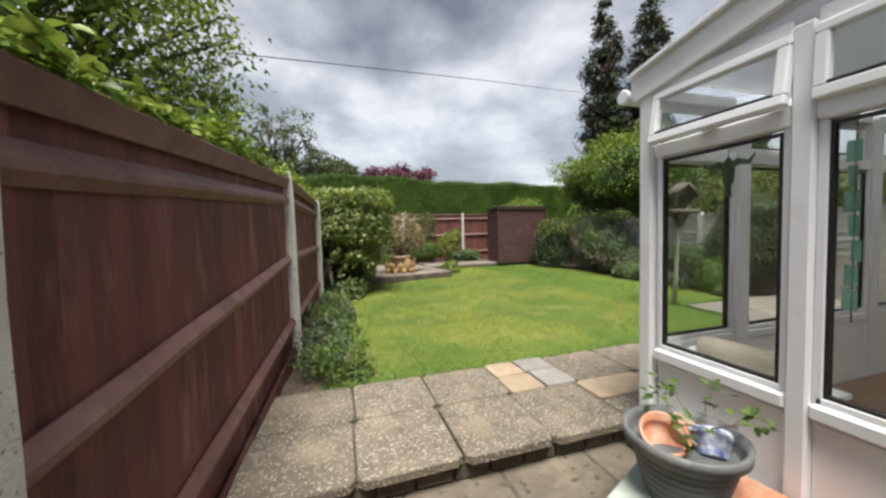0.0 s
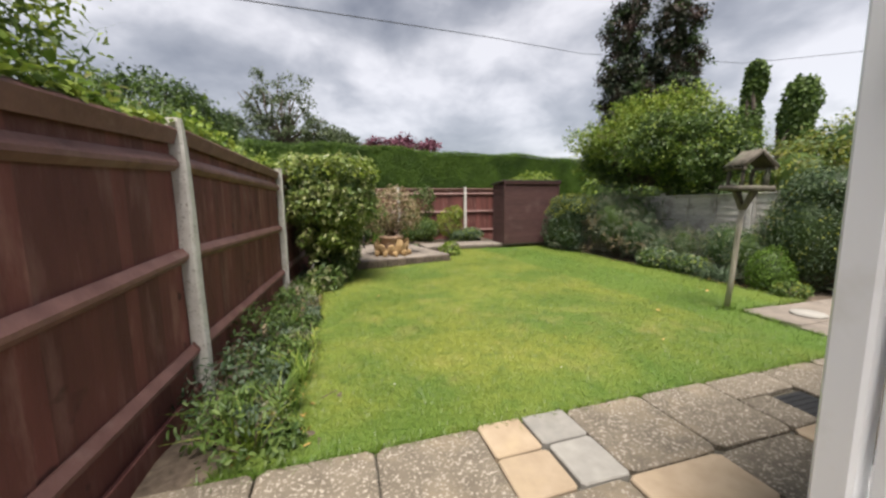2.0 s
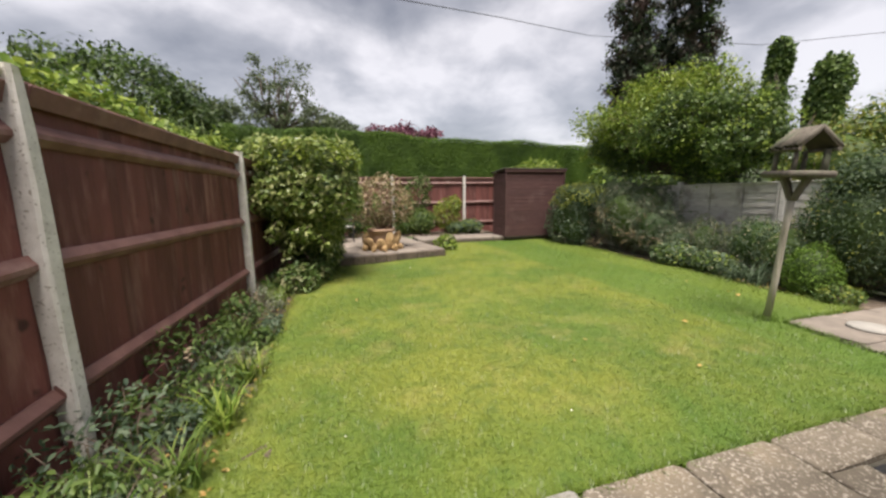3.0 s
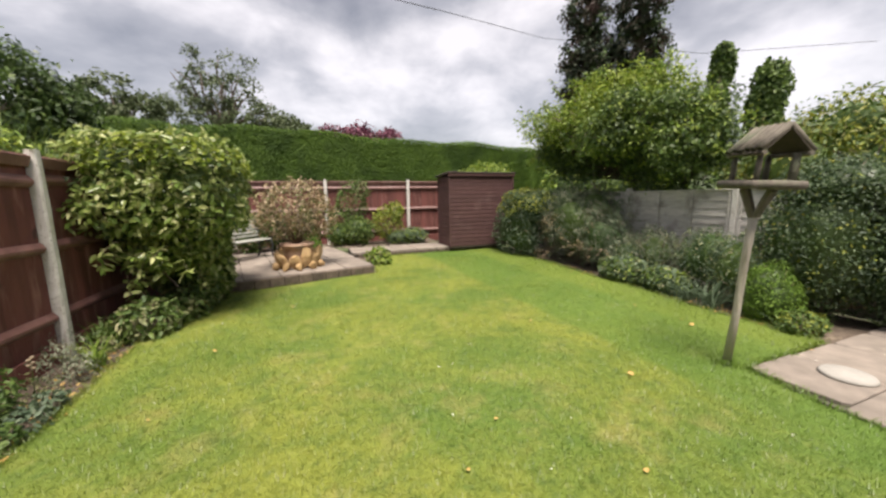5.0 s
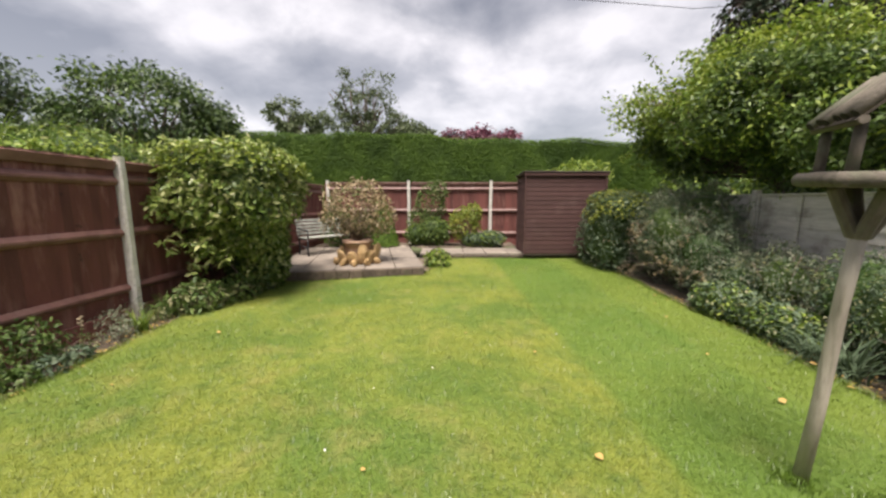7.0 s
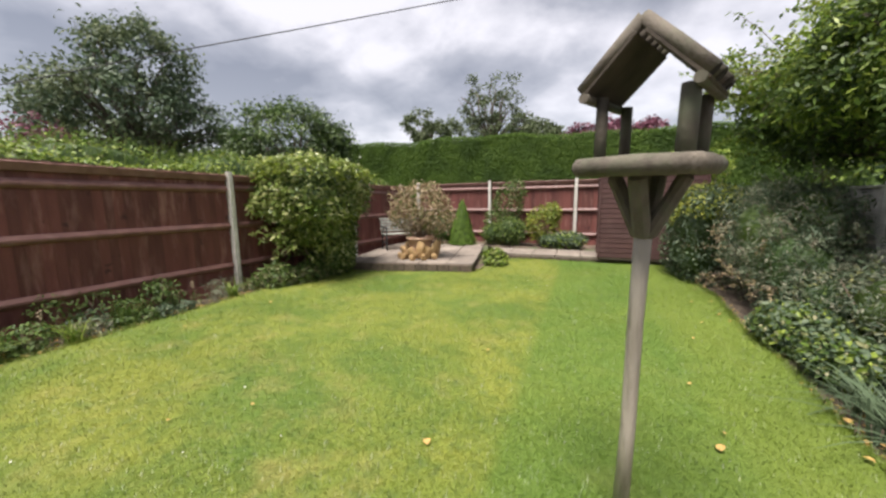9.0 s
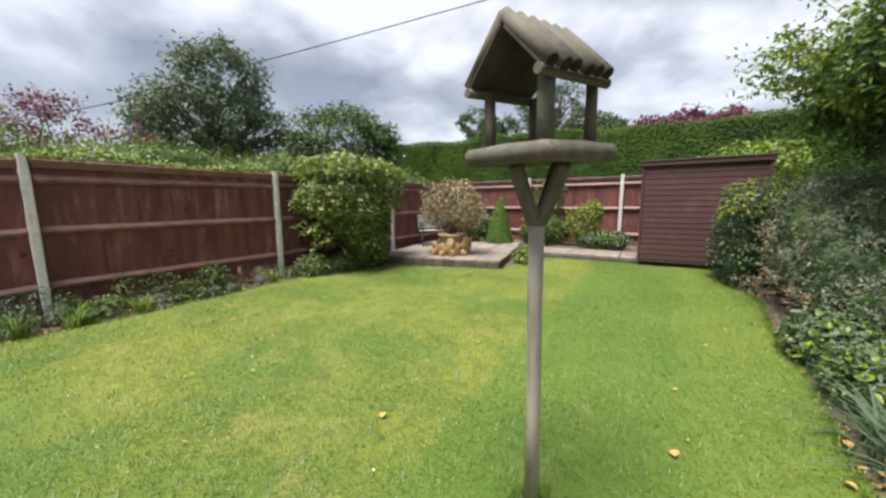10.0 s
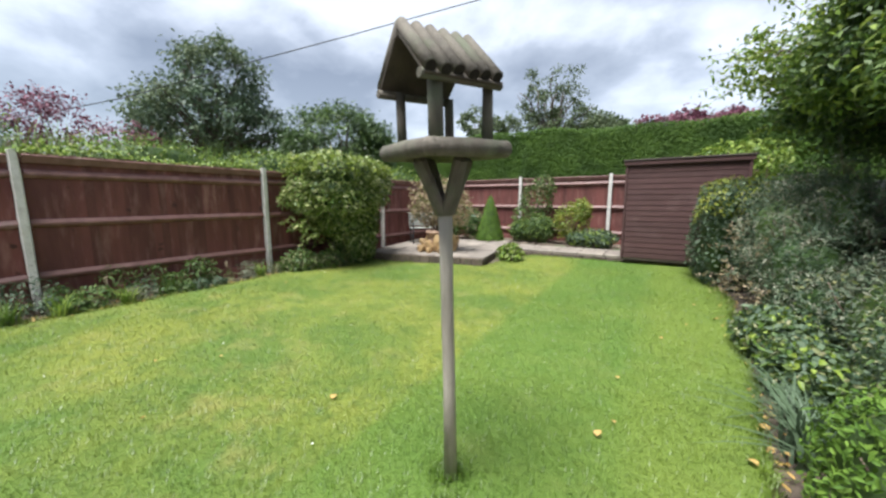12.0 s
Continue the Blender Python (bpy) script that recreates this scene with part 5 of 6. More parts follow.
bush("feathery_shrub", "feathery grey-brown shrub against the grey fence", [(7.75, 6.95, 0.6, 0.38, 0.45, 0.5), (7.55, 7.35, 0.52, 0.36, 0.4, 0.42)],
     [(4200, 0.05, 0.012, L_GREY, dict(thick=0.3, loose=1.0)), (2600, 0.048, 0.014, L_BLUE, dict(thick=0.3)), (700, 0.045, 0.018, L_STRAW, dict(thick=0.3))], 640, inner=L_MID, twigs=30, inner_scale=0.55)
bush("pale_ground_shrub", "low shrub with pale green leaves at the lawn edge", [(7.25, 7.1, 0.33, 0.34, 0.48, 0.26), (7.25, 6.4, 0.3, 0.3, 0.4, 0.22)],
     [(700, 0.05, 0.024, L_VARI, dict(thick=0.25)), (900, 0.06, 0.032, L_LIGHT, dict(thick=0.2)), (2400, 0.06, 0.032, L_BLUE, dict(thick=0.25)), (1600, 0.055, 0.028, L_MID, dict(thick=0.25))], 660, inner=L_MID)
strap = [blades("leaf", np.zeros((1, 3)), 1.0, 0.055, 1.0 + 0.25 * q, 690 + q, segs=5, jitter=0.02) for q in range(5)]
for k, (x, y, h) in enumerate(((7.02, 5.55, 0.44), (7.35, 6.0, 0.36), (7.1, 5.95, 0.3))):
    g = thing("strap_leaf_clump", "blue-green clump of arching strap leaves at the lawn edge", "plant", pose(x, y, 0.1), "strap-leaf clumps in the border")
    for q in range(64):
        sc = h * rp.uniform(0.7, 1.25)
        part("leaf", strap[q % 5], L_BLUE, g, m=pose(rp.gauss(0, 0.05), rp.gauss(0, 0.05), 0, rp.uniform(-14, 14), rp.uniform(-14, 14), rp.uniform(0, 360)) @ Matrix.Diagonal((sc, sc, sc, 1)))
bush("mixed_border_shrub", "small-leaved blue-green shrub in the border", [(7.45, 5.45, 0.6, 0.36, 0.5, 0.5), (7.65, 6.05, 0.65, 0.35, 0.45, 0.5), (7.6, 5.1, 1.0, 0.4, 0.4, 0.5)],
     [(7500, 0.036, 0.017, L_BLUE, dict(thick=0.25)), (2200, 0.032, 0.016, L_VARI, dict(thick=0.15)), (1500, 0.036, 0.017, L_MID, dict(thick=0.2))], 700, inner=L_MID)
bush("bright_green_shrub", "bright green fine-leaved shrub at the foot of the dark shrub", [(7.15, 5.0, 0.42, 0.3, 0.3, 0.4)],
     [(4500, 0.034, 0.013, L_TOPIARY, dict(thick=0.2))], 720, inner=L_DARK)
bush("dark_border_shrub", "big dark evergreen shrub beside the side path", [(7.75, 4.85, 1.05, 0.5, 0.6, 0.95), (7.95, 4.2, 0.9, 0.4, 0.5, 0.75), (7.8, 4.75, 1.7, 0.45, 0.55, 0.35)],
     [(9500, 0.042, 0.02, L_DARK, dict(thick=0.22)), (5000, 0.04, 0.018, L_BLUE, dict(thick=0.15)), (900, 0.04, 0.02, L_YELLOW, dict(thick=0.2))], 740, inner=L_DARK)
bush("low_path_plant", "low green plant by the side path", [(7.0, 4.62, 0.22, 0.3, 0.18, 0.14)], [(900, 0.045, 0.022, L_MID, dict(thick=0.3)), (250, 0.045, 0.022, L_YELLOW, dict(thick=0.3))], 760, category="plant")

# ---- beyond the fences ----
# clipped boundary hedge
hedge = thing("clipped_conifer_hedge", "tall clipped conifer hedge behind the back fence", "hedge", pose(0, 0, 0))
HX0, HX1, HY, HT = -16.0, 16.0, 15.5, 3.95


def hedge_top(x):
    return 3.92 - 0.028 * (x - 1.5) + 0.05 * np.sin(x * 0.9) + 0.04 * np.sin(x * 2.3 + 1)


nx, nz = 160, 16
gx = np.linspace(HX0, HX1, nx)
rows_ = []
for k in range(nz + 10):
    if k < nz:
        a = k / (nz - 1)
        yv = HY + 0.07 + 0.03 * np.sin(gx * 0.9) + 0.02 * np.sin(gx * 2.1 + 1)
        zv = 0.0 + (hedge_top(gx) - 0.16) * a
    else:
        a = (k - nz + 1) / 10
        yv = HY + 0.12 + 1.5 * a + 0 * gx
        zv = hedge_top(gx) - 0.16 + 0.1 * np.sin(a * np.pi) + 0.03 * np.sin(gx * 5 + a * 7)
    rows_.append(np.stack([gx, yv, zv], 1))
v = np.concatenate(rows_)
i, j = np.meshgrid(np.arange(nz + 9), np.arange(nx - 1), indexing="ij")
q = (i * nx + j).ravel()
part("foliage_backing", np_mesh("foliage_backing", v, np.stack([q, q + 1, q + nx + 1, q + nx], 1)), L_HEDGE, hedge)
n = 200000
x_ = rng.uniform(HX0, HX1, n)
top_ = rng.uniform(0, 1, n) < 0.22
dents = 0.05 * np.sin(x_ * 0.9) + 0.03 * np.sin(x_ * 2.1 + 1)
z_ = np.where(top_, hedge_top(x_) + rng.normal(-0.05, 0.05, n), 1.6 + (hedge_top(x_) - 1.6) * rng.uniform(0, 1, n))
y_ = np.where(top_, HY + rng.uniform(0, 1.2, n), HY + np.abs(rng.normal(0, 0.06, n)) + dents * 0.6 + 0.02 * np.sin(z_ * 2.3 + np.sin(x_ * 1.7) * 3))
pos_ = np.stack([x_, y_, z_], 1)
face = np.where(top_[:, None], np.array([0, -0.3, 1.0]), np.array([0, -1.0, 0.45])) + rng.normal(0, 0.27, (n, 3))
tagged(part("clipped_sprays", leaf_mesh("clipped_sprays", pos_, face, 0.058, 0.034, 801, full=False), L_HEDGE, hedge), kind="stuff")


def tree(name, label, base, trunk_top, trunk_r, blobs, layers, seed, limbs=26, lump=0.3, freq=2.0):
    """Tapered trunk, limbs into the crown, and leaves in clumps round the limb ends."""
    s = thing(name, label, "tree", pose(0, 0, 0))
    b, tt = Vector(base), Vector(trunk_top)
    mid = b.lerp(tt, 0.5) + Vector((0.1 * trunk_r * 5, -0.05, 0))
    part("trunk", tube([b, mid, tt], [trunk_r, trunk_r * 0.75, trunk_r * 0.5], 10), M_BARK, s)
    ends, out = shell(blobs, limbs, seed, 0.15, lump, freq)
    branches(s, trunk_top, [tuple(q) for q in ends], trunk_r * 0.42, M_BARK, seed, name="limbwork", n=5)
    for k, (n, ln, w, mt, share, *band) in enumerate(layers):
        r = np.random.default_rng(seed + 50 + k)
        c, o = shell(blobs, max(40, n // 28), seed + 3 * k, 0.28, lump, freq)
        pick = r.integers(0, len(c), n)
        size = np.array([bb[3] for bb in blobs]).mean() * share
        off = r.normal(0, 1, (n, 3)) * size * np.array([1, 1, 0.7])
        p_ = c[pick] + off
        face = o[pick] * 0.4 + np.array([0, 0, 0.7]) + r.normal(0, 0.6, (n, 3))
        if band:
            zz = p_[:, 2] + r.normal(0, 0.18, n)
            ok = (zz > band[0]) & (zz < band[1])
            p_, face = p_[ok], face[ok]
        part("crown", leaf_mesh("crown", p_, face, ln, w, seed + 9 + k, full=False, droop=0.2), mt, s)
    return s


tree("neighbour_ash_tree", "broad leafy green tree beyond the side fence", (-9.6, 10.7, 0), (-9.6, 10.7, 3.4), 0.22,
     [(-9.7, 10.6, 4.6, 2.3, 2.3, 1.9), (-9.3, 10.9, 6.4, 1.5, 1.6, 1.5), (-10.6, 9.4, 4.4, 1.2, 1.3, 1.3), (-8.6, 12.2, 4.3, 1.1, 1.3, 1.4)],
     [(10000, 0.18, 0.085, L_BLUE, 0.14), (8000, 0.18, 0.085, L_FAR, 0.14)], 900, 40)
tree("round_dark_tree", "dense dark round-headed tree beyond the fence corner", (-4.1, 12.4, 0), (-4.1, 12.4, 2.4), 0.16,
     [(-4.1, 12.3, 3.5, 1.75, 1.6, 1.45, 2.4), (-3.1, 12.9, 3.2, 1.0, 0.9, 1.1), (-5.0, 11.7, 3.2, 1.0, 0.9, 1.1)],
     [(13000, 0.14, 0.065, L_DARK, 0.13), (6000, 0.14, 0.065, L_MID, 0.13)], 920, 40, lump=0.15)
tree("copper_plum_tree", "purple-leaved plum tree beyond the side fence", (-8.0, 5.9, 0), (-8.0, 5.9, 2.2), 0.1,
     [(-8.0, 5.8, 3.65, 0.85, 0.85, 0.8), (-7.8, 7.3, 3.3, 0.8, 0.8, 0.6), (-8.2, 4.6, 3.3, 0.7, 0.7, 0.6)], [(4200, 0.11, 0.06, L_PURPLE, 0.17)], 930, 18)
tree("distant_oak_tree", "open-crowned oak far behind the hedge", (-5.5, 46, 0), (-5.5, 46, 8.5), 0.5,
     [(-5.6, 45.5, 13.2, 3.6, 3, 2.6), (-3.0, 45.5, 10.8, 2.6, 2.5, 2.0), (-8.4, 45.5, 11.0, 2.4, 2.5, 2.0), (-5.4, 45.5, 9.6, 4.4, 3, 1.8)],
     [(5600, 0.36, 0.19, L_FAR, 0.1)], 940, 40, lump=0.4)
tree("distant_oak_tree", "smaller open-crowned tree far behind the hedge", (-12.4, 41, 0), (-12.4, 41, 7.5), 0.35,
     [(-12.6, 41, 10.4, 1.9, 2, 1.7), (-11.0, 41, 8.9, 1.8, 2, 1.6)], [(3200, 0.4, 0.22, L_FAR, 0.13)], 950, 26, lump=0.4)
tree("distant_tree", "small grey-green tree behind the hedge", (0.8, 44, 0), (0.8, 44, 6.5), 0.3, [(0.6, 44, 9.0, 2.0, 2, 1.4)], [(2200, 0.42, 0.25, L_FAR, 0.2)], 955, 20)
tree("copper_beech_tree", "copper-red tree behind the hedge", (7.0, 42, 0), (7.0, 42, 6.0), 0.35,
     [(6.2, 42, 8.0, 2.6, 2, 1.5), (9.6, 42, 7.8, 2.6, 2, 1.4), (4.2, 42, 7.6, 1.5, 1.5, 1.0), (7.4, 42, 8.6, 1.2, 1.2, 1.0)], [(5200, 0.4, 0.24, L_PURPLE, 0.14)], 960, 44, lump=0.4)
for k, (x, y, h) in enumerate(((17.55, 19.4, 16.0), (19.45, 17.7, 15.7))):
    cols = [(x + 0.2 * math.sin(i * 2.1), y + 0.2 * math.cos(i * 1.7), 2.5 + i * (h - 3.2) / 7, 1.5 - 0.1 * max(0, i - 3) * (i - 3) * 0.7, 1.5 - 0.1 * max(0, i - 3) * (i - 3) * 0.7, 1.35) for i in range(8)]
    tree("tall_cypress_tree", "tall dark columnar cypress rising behind the garden", (x, y, 0), (x, y, h * 0.6), 0.3, cols,
         [(17000, 0.24, 0.12, L_CONIFER, 0.14), (4000, 0.24, 0.12, L_DARK, 0.16)], 970 + k, 60, lump=0.2)
for k, (x, y, h, r) in enumerate(((16.05, 11.3, 6.4, 0.29), (15.85, 9.72, 5.2, 0.4))):
    cols = [(x + 0.06 * math.sin(i * 2), y + 0.06 * math.cos(i * 3), 0.6 + i * (h - 0.9) / 7, r * (1 + 0.12 * math.sin(i * 1.9 + k)), r * (1 + 0.12 * math.sin(i * 1.9 + k)), 0.75, 2.6) for i in range(8)]
    bush("ivy_clad_trunk", "tall lopped trunk wrapped thickly in ivy", cols, [(6500, 0.15, 0.1, L_MID, dict(thick=0.1, upward=0.3))], 990 + 20 * k, inner=L_DARK, stem=(x, y, 0), stem_r=0.2, twigs=8, category="tree")
LT = [(8.65, 9.6, 3.0, 1.05, 1.15, 0.95), (8.2, 10.0, 2.9, 0.5, 0.7, 0.5), (9.0, 8.65, 3.05, 0.9, 0.8, 0.95), (8.75, 9.0, 3.85, 0.65, 0.75, 0.6), (9.0, 8.15, 3.75, 0.6, 0.6, 0.55)]
GT = [(8.6, 7.6, 2.5, 0.7, 0.8, 0.75), (8.15, 6.75, 2.6, 0.58, 0.65, 0.75), (8.9, 7.5, 2.95, 0.6, 0.6, 0.45), (8.05, 7.3, 2.95, 0.5, 0.55, 0.5), (7.75, 8.0, 2.85, 0.42, 0.6, 0.48), (7.9, 7.85, 3.25, 0.42, 0.5, 0.38)]
tree("glossy_green_tree", "dark glossy-leaved tree hanging over the grey fence", (9.2, 7.4, 0), (9.0, 7.4, 1.9), 0.1, GT,
     [(13000, 0.08, 0.034, L_MID, 0.19), (11000, 0.08, 0.034, L_DARK, 0.18), (4500, 0.08, 0.034, L_LIGHT, 0.2)], 1060, 40, lump=0.3)
# height bands paint the light: pale leaves on the lit top, dark ones beneath
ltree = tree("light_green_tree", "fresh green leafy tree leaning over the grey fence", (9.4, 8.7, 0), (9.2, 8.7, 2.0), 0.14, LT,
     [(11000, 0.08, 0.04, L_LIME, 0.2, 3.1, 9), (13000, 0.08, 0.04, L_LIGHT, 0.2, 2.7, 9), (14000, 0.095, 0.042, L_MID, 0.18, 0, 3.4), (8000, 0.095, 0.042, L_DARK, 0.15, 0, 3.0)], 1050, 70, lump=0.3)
p_, o_ = shell(LT, 160, 1052, 0.1, 0.3)
sprays(ltree, p_, (-0.2, -0.1, 0.6), 0.5, 22, 0.085, 0.04, L_LIGHT, 1053, spread=0.6, droop=0.25, drop=0.03)
bush("overhanging_spray", "wispy light green branches reaching over the grey fence", [(7.4, 9.9, 3.3, 0.5, 0.6, 0.35), (7.9, 8.6, 3.5, 0.4, 0.5, 0.4)], [(700, 0.08, 0.04, L_LIGHT, dict(thick=0.5, loose=1.0)), (350, 0.08, 0.04, L_LIME, dict(thick=0.4))], 1075, stem=(8.6, 9.0, 2.6), stem_r=0.012, twigs=9, category="branch")
over = thing("overhanging_branch", "wispy light green branch tips hanging over the lawn from the tree", "branch", pose(0, 0, 0))
part("bough", tube([(9.1, 8.9, 2.3), (8.4, 9.0, 2.9), (7.7, 9.15, 3.2), (7.1, 9.2, 3.4)], [0.035, 0.026, 0.016, 0.006], 7), M_BARK, over)
p_, o_ = shell([(7.75, 9.25, 3.3, 0.36, 0.6, 0.36)], 40, 1066, 0.4)
sprays(over, p_, (-0.8, -0.15, 0.3), 0.9, 28, 0.075, 0.034, L_LIGHT, 1067, spread=0.4, droop=0.25, drop=0.03)
p_, o_ = shell([(7.75, 8.6, 2.75, 0.35, 0.5, 0.3)], 26, 1068, 0.4)
sprays(over, p_, (-0.7, -0.2, 0.0), 0.5, 22, 0.085, 0.038, L_MID, 1069, spread=0.5, droop=0.4, drop=0.03)
bush("light_shrub_behind_shed", "pale green shrub behind the shed", [(7.6, 12.9, 2.3, 0.9, 0.6, 0.5), (6.6, 13.0, 2.1, 0.6, 0.4, 0.35)], [(2200, 0.1, 0.045, L_LIGHT, dict(thick=0.3, loose=0.9))], 1080, stem=(7.6, 12.9, 0))
bush("yellow_green_shrub", "tall yellow-green feathery shrub beyond the grey fence", [(9.3, 6.0, 2.0, 0.7, 0.9, 0.85), (9.4, 4.6, 2.0, 0.7, 1.0, 0.75), (10.0, 5.5, 2.6, 0.7, 0.9, 0.6), (9.6, 3.4, 1.9, 0.7, 0.9, 0.7)],
     [(5200, 0.1, 0.03, L_YELLOW, dict(thick=0.3, loose=0.9)), (3200, 0.1, 0.035, L_MID, dict(thick=0.3)), (1500, 0.1, 0.03, L_STRAW, dict(thick=0.2))], 1100, inner=L_MID, stem=(9.5, 5.5, 0), stem_r=0.04, inner_scale=0.6)
bush("bramble_bank", "rough leafy bank between fence and far trees", [(11.5, 9.5, 1.6, 1.6, 2.5, 1.3), (12.0, 13.0, 1.8, 2.0, 2.0, 1.6)], [(5000, 0.16, 0.08, L_MID, dict(thick=0.2)), (2500, 0.16, 0.08, L_LIGHT, dict())], 1130, inner=L_DARK, stem=(11.5, 10, 0), stem_r=0.05)

# neighbour's side, beyond the left fence
NB = [(-1.1, 1.8, 2.4, 0.4, 1.1, 0.5), (-1.0, 2.9, 2.75, 0.45, 0.7, 0.55), (-1.5, 1.6, 3.4, 0.6, 0.9, 0.7), (-1.0, 3.5, 2.4, 0.35, 0.5, 0.4), (-1.4, 2.7, 3.5, 0.6, 0.7, 0.5)]
tree("neighbour_leafy_tree", "leafy light green tree overhanging the side fence", (-2.2, 2.8, 0), (-2.1, 2.8, 1.8), 0.1, NB,
     [(9000, 0.055, 0.026, L_LIME, 0.2), (9000, 0.052, 0.024, L_LIGHT, 0.22), (6000, 0.055, 0.026, L_MID, 0.2)], 1200, 60, lump=0.3)
bush("neighbour_hedge_shrubs", "mixed green shrubs growing behind the side fence", [(-1.2, 5.6, 1.95, 0.55, 1.5, 0.65), (-1.4, 8.0, 2.0, 0.7, 1.2, 0.7), (-1.5, 10.3, 1.9, 0.7, 1.3, 0.6), (-1.3, 12.4, 2.0, 0.7, 1.0, 0.6)],
     [(4200, 0.09, 0.04, L_MID, dict(thick=0.25)), (3200, 0.09, 0.035, L_LIGHT, dict(thick=0.2)), (1500, 0.1, 0.03, L_STRAW, dict(thick=0.2))], 1230, inner=L_DARK, stem=(-1.6, 8, 0), stem_r=0.04)
tg = thing("tall_grass_clump", "tall green grasses and spikes behind the side fence", "grass clump", pose(0, 0, 0))
b0 = np.stack([rng.uniform(-2.0, -0.75, 2600), rng.uniform(3.2, 8.5, 2600), rng.uniform(1.4, 1.9, 2600)], 1)
part("grass_tuft", blades("grass_tuft", b0, 0.75, 0.014, 0.5, 1250), L_TALL, tg)
b0 = np.stack([rng.uniform(-4.4, -2.2, 3600), rng.uniform(1.5, 9.0, 3600), rng.uniform(1.1, 1.5, 3600)], 1)
part("grass_tuft", blades("grass_tuft", b0, 1.15, 0.014, 0.45, 1251), L_STRAW, tg)
part("bank", lathe([(1.5, 0), (1.5, 1.2), (1.2, 1.5), (0, 1.6)], 24), M_GROUND, tg, m=pose(-2.6, 5.6, 0) @ Matrix.Diagonal((1.2, 3.2, 1, 1)))
iv = thing("fence_top_ivy", "ivy and moss creeping over the top of the fence", "ivy", pose(0, 0, 0))
yv = rng.uniform(-0.5, 7.0, 2600)
pos_ = np.stack([-0.56 + 0.04 * yv + rng.normal(0, 0.05, 2600) - 0.03, yv, np.where(yv < 4, 1.81 + 0.066 * (yv + 0.0), 2.08) + np.abs(rng.normal(0, 0.045, 2600)) * (1.2 + np.sin(yv * 3))], 1)
part("leaves", leaf_mesh("leaves", pos_, np.tile([0.4, 0, 1.0], (2600, 1)) + rng.normal(0, 0.5, (2600, 3)), 0.055, 0.035, 1260), L_LIGHT, iv)
part("stem", tube([(-0.64, 0.2, 1.83), (-0.48, 3.0, 2.02), (-0.42, 4.0, 2.09), (-0.3, 7.0, 2.09)], [0.008, 0.008, 0.008, 0.006], 5), M_TWIG, iv)

# overhead cable
wire = bmesh.new()
tube([(-14, 5.0, 4.0), (-9.4, 7.8, 4.95), (-5.4, 10.1, 6.05), (-2.76, 11.7, 6.78), (0.9, 13.87, 7.8), (8.5, 18.4, 9.9), (17.8, 23.9, 12.3), (27.4, 19.5, 10.9), (40, 16, 12)], [0.016] * 9, 6, wire)
tagged(part("overhead_cable", wire, M_WIRE), "thin black overhead cable crossing the sky", "cable")

# ---- grass and litter ----
n = 330000
gp = np.stack([rng.uniform(-0.1, 7.2, n), rng.uniform(3.05, 11.45, n)], 1)
gp = gp[in_poly(gp, LAWN_EDGE)]
dens = 0.55 + 0.45 * np.sin(gp[:, 0] * 2.1 + np.sin(gp[:, 1] * 1.7)) * np.sin(gp[:, 1] * 2.3)
gp = gp[rng.uniform(0, 1, len(gp)) < 0.55 + 0.45 * dens]
base_ = np.stack([gp[:, 0], gp[:, 1], lawn_height(gp[:, 0], gp[:, 1]) - 0.004], 1)
tagged(part("lawn_grass", blades("lawn_grass", base_, 0.03, 0.0045, 1.1, 1300, segs=1, jitter=0.5), M_BLADE), "short mown grass blades of the lawn", "grass", kind="stuff")
edge_pts = []
for (x1, y1), (x2, y2) in zip(LAWN_EDGE, LAWN_EDGE[1:] + LAWN_EDGE[:1]):
    m_ = int(math.hypot(x2 - x1, y2 - y1) * 420)
    t_ = rng.uniform(0, 1, m_)
    edge_pts.append(np.stack([x1 + (x2 - x1) * t_ + rng.normal(0, 0.02, m_), y1 + (y2 - y1) * t_ + rng.normal(0, 0.02, m_), np.full(m_, 0.135)], 1))
edge_pts = np.concatenate(edge_pts)
edge_pts[:, 2] += 0.035 * np.clip((edge_pts[:, 1] - 8.5) / 3, 0, 1)
tuft = np.stack([5.46 + rng.normal(0, 0.05, 260), 4.47 + rng.normal(0, 0.05, 260), np.full(260, 0.14)], 1)
tagged(part("edge_grass", blades("edge_grass", np.concatenate([edge_pts, tuft]), 0.06, 0.005, 0.9, 1310, segs=2), M_BLADE), "longer grass along the lawn edges", "grass", kind="stuff")
lf = leaf_mesh("fallen_leaf", np.zeros((1, 3)), np.array([[0.1, 0.1, 1.0]]), 0.075, 0.045, 4)
spots = [(6.06, 5.13), (4.47, 4.62), (6.9, 5.7), (6.75, 5.35)] + [(rp.uniform(0.6, 6.8), rp.uniform(3.6, 9.2)) for _ in range(16)]
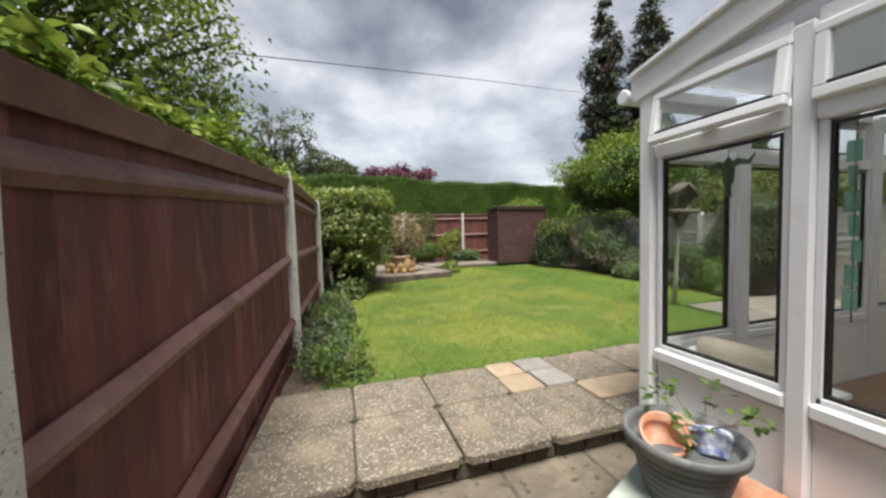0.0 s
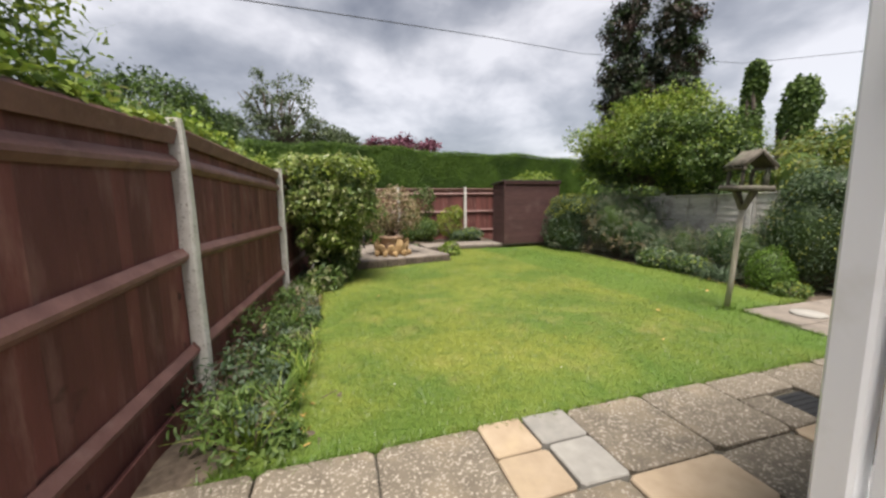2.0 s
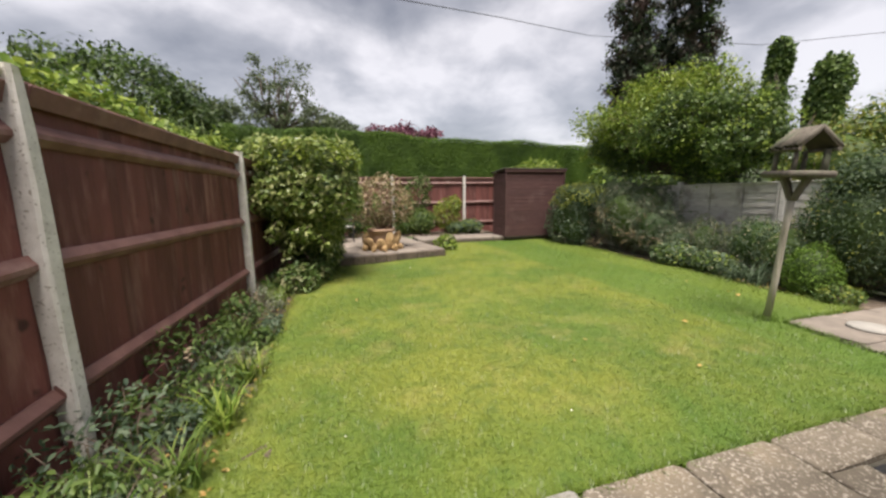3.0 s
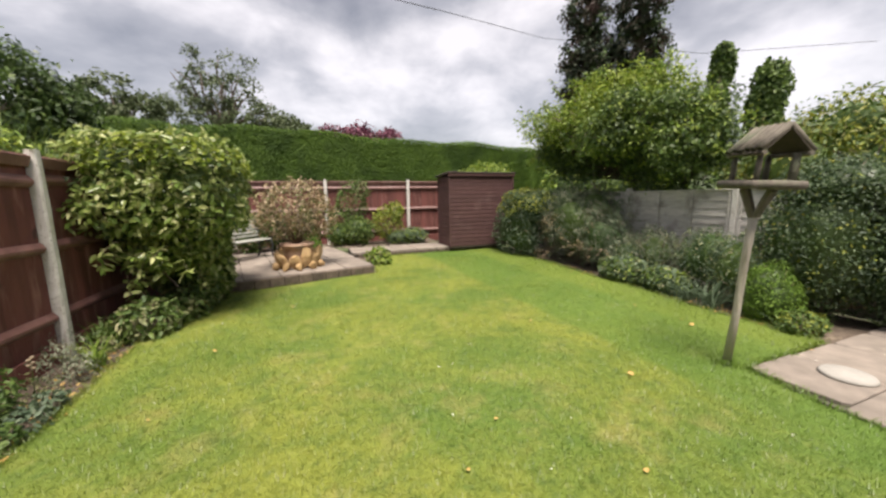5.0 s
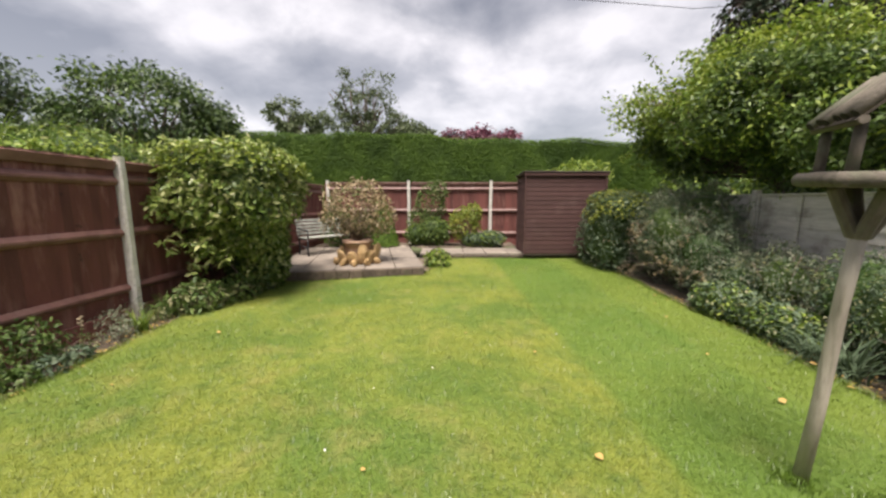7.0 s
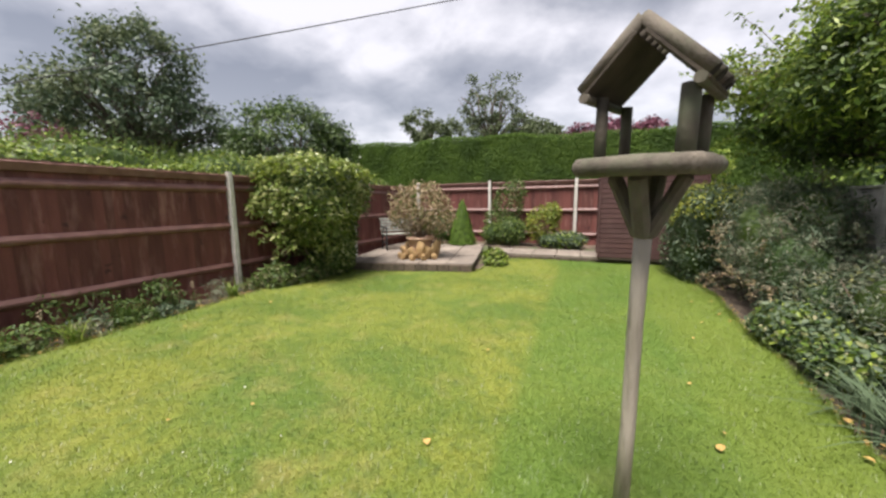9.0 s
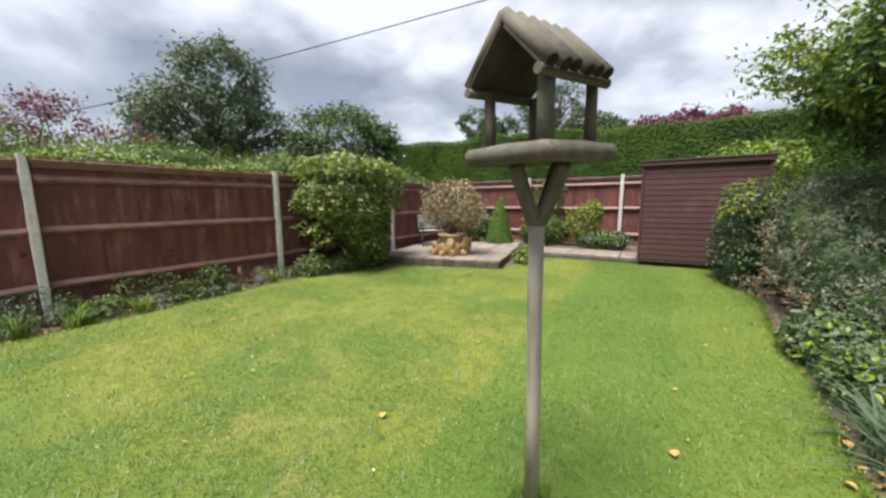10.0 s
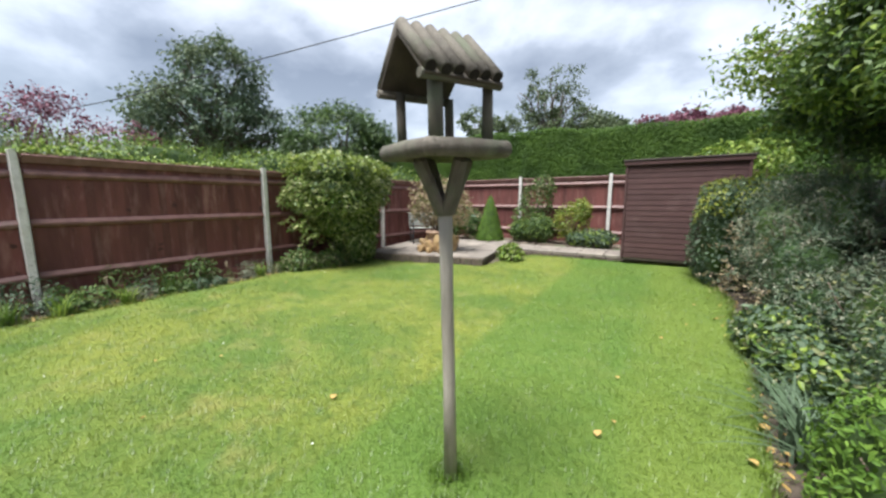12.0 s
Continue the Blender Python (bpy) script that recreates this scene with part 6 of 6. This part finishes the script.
for k, (x, y) in enumerate(spots):
    o_ = part("fallen_leaf", lf, L_FALLEN, None, m=pose(x, y, float(lawn_height(x, y)) + 0.022, rp.uniform(-12, 12), rp.uniform(-12, 12), rp.uniform(0, 360)) @ Matrix.Diagonal((*([1.0 if k < 4 else rp.uniform(0.35, 0.8)] * 3), 1)))
    tagged(o_, "dry yellow-brown leaf fallen on the lawn", "leaf", "fallen leaves")

# dry litter on the soil and tiny pale flecks in the turf
n = 900
side_ = rng.uniform(0, 1, n) < 0.5
lx = np.where(side_, rng.uniform(0.02, 0.42, n), rng.uniform(6.85, 7.2, n))
ly = np.where(side_, rng.uniform(3.2, 9.0, n), rng.uniform(4.7, 11.0, n))
lp = np.stack([lx, ly, np.full(n, 0.142)], 1)
tagged(part("leaf_litter", leaf_mesh("leaf_litter", lp, np.tile([0, 0, 1.0], (n, 1)) + rng.normal(0, 0.35, (n, 3)), 0.04, 0.022, 1400), L_FALLEN), "dry leaf litter along the edges of the beds", "leaf litter", kind="stuff")
n = 45
fx, fy = rng.uniform(0.8, 6.6, n), rng.uniform(3.4, 10.5, n)
fp = np.stack([fx, fy, lawn_height(fx, fy) + 0.024], 1)
M_PETAL = surface("white_petal", (0.7, 0.7, 0.62), (0.8, 0.8, 0.74), 9, 0.7, bump=0.0)
tagged(part("clover_flowers", leaf_mesh("clover_flowers", fp, np.tile([0, 0, 1.0], (n, 1)) + rng.normal(0, 0.3, (n, 3)), 0.012, 0.011, 1410), M_PETAL), "tiny white clover flowers in the lawn", "flowers", kind="stuff")
for k, (x, y) in enumerate(((-0.02, 5.75), (0.05, 6.1), (-0.05, 4.6))):
    fl = thing("yellow_flower", "small yellow flower spike in the fence bed", "flower", pose(x, y, 0.11), "flowers in the fence border")
    part("stalk", tube([(0, 0, -0.01), (0.01, 0, 0.2), (0.015, 0.01, 0.36)], [0.004, 0.003, 0.002], 5), L_MID, fl)
    for q in range(7):
        part("floret", lathe([(0.003, 0), (0.012, 0.006), (0.015, 0.02), (0.004, 0.024)], 8), M_SLAB_BUFF, fl, m=pose(0.012 + 0.012 * math.cos(q * 2.2), 0.012 * math.sin(q * 2.2), 0.27 + q * 0.014))
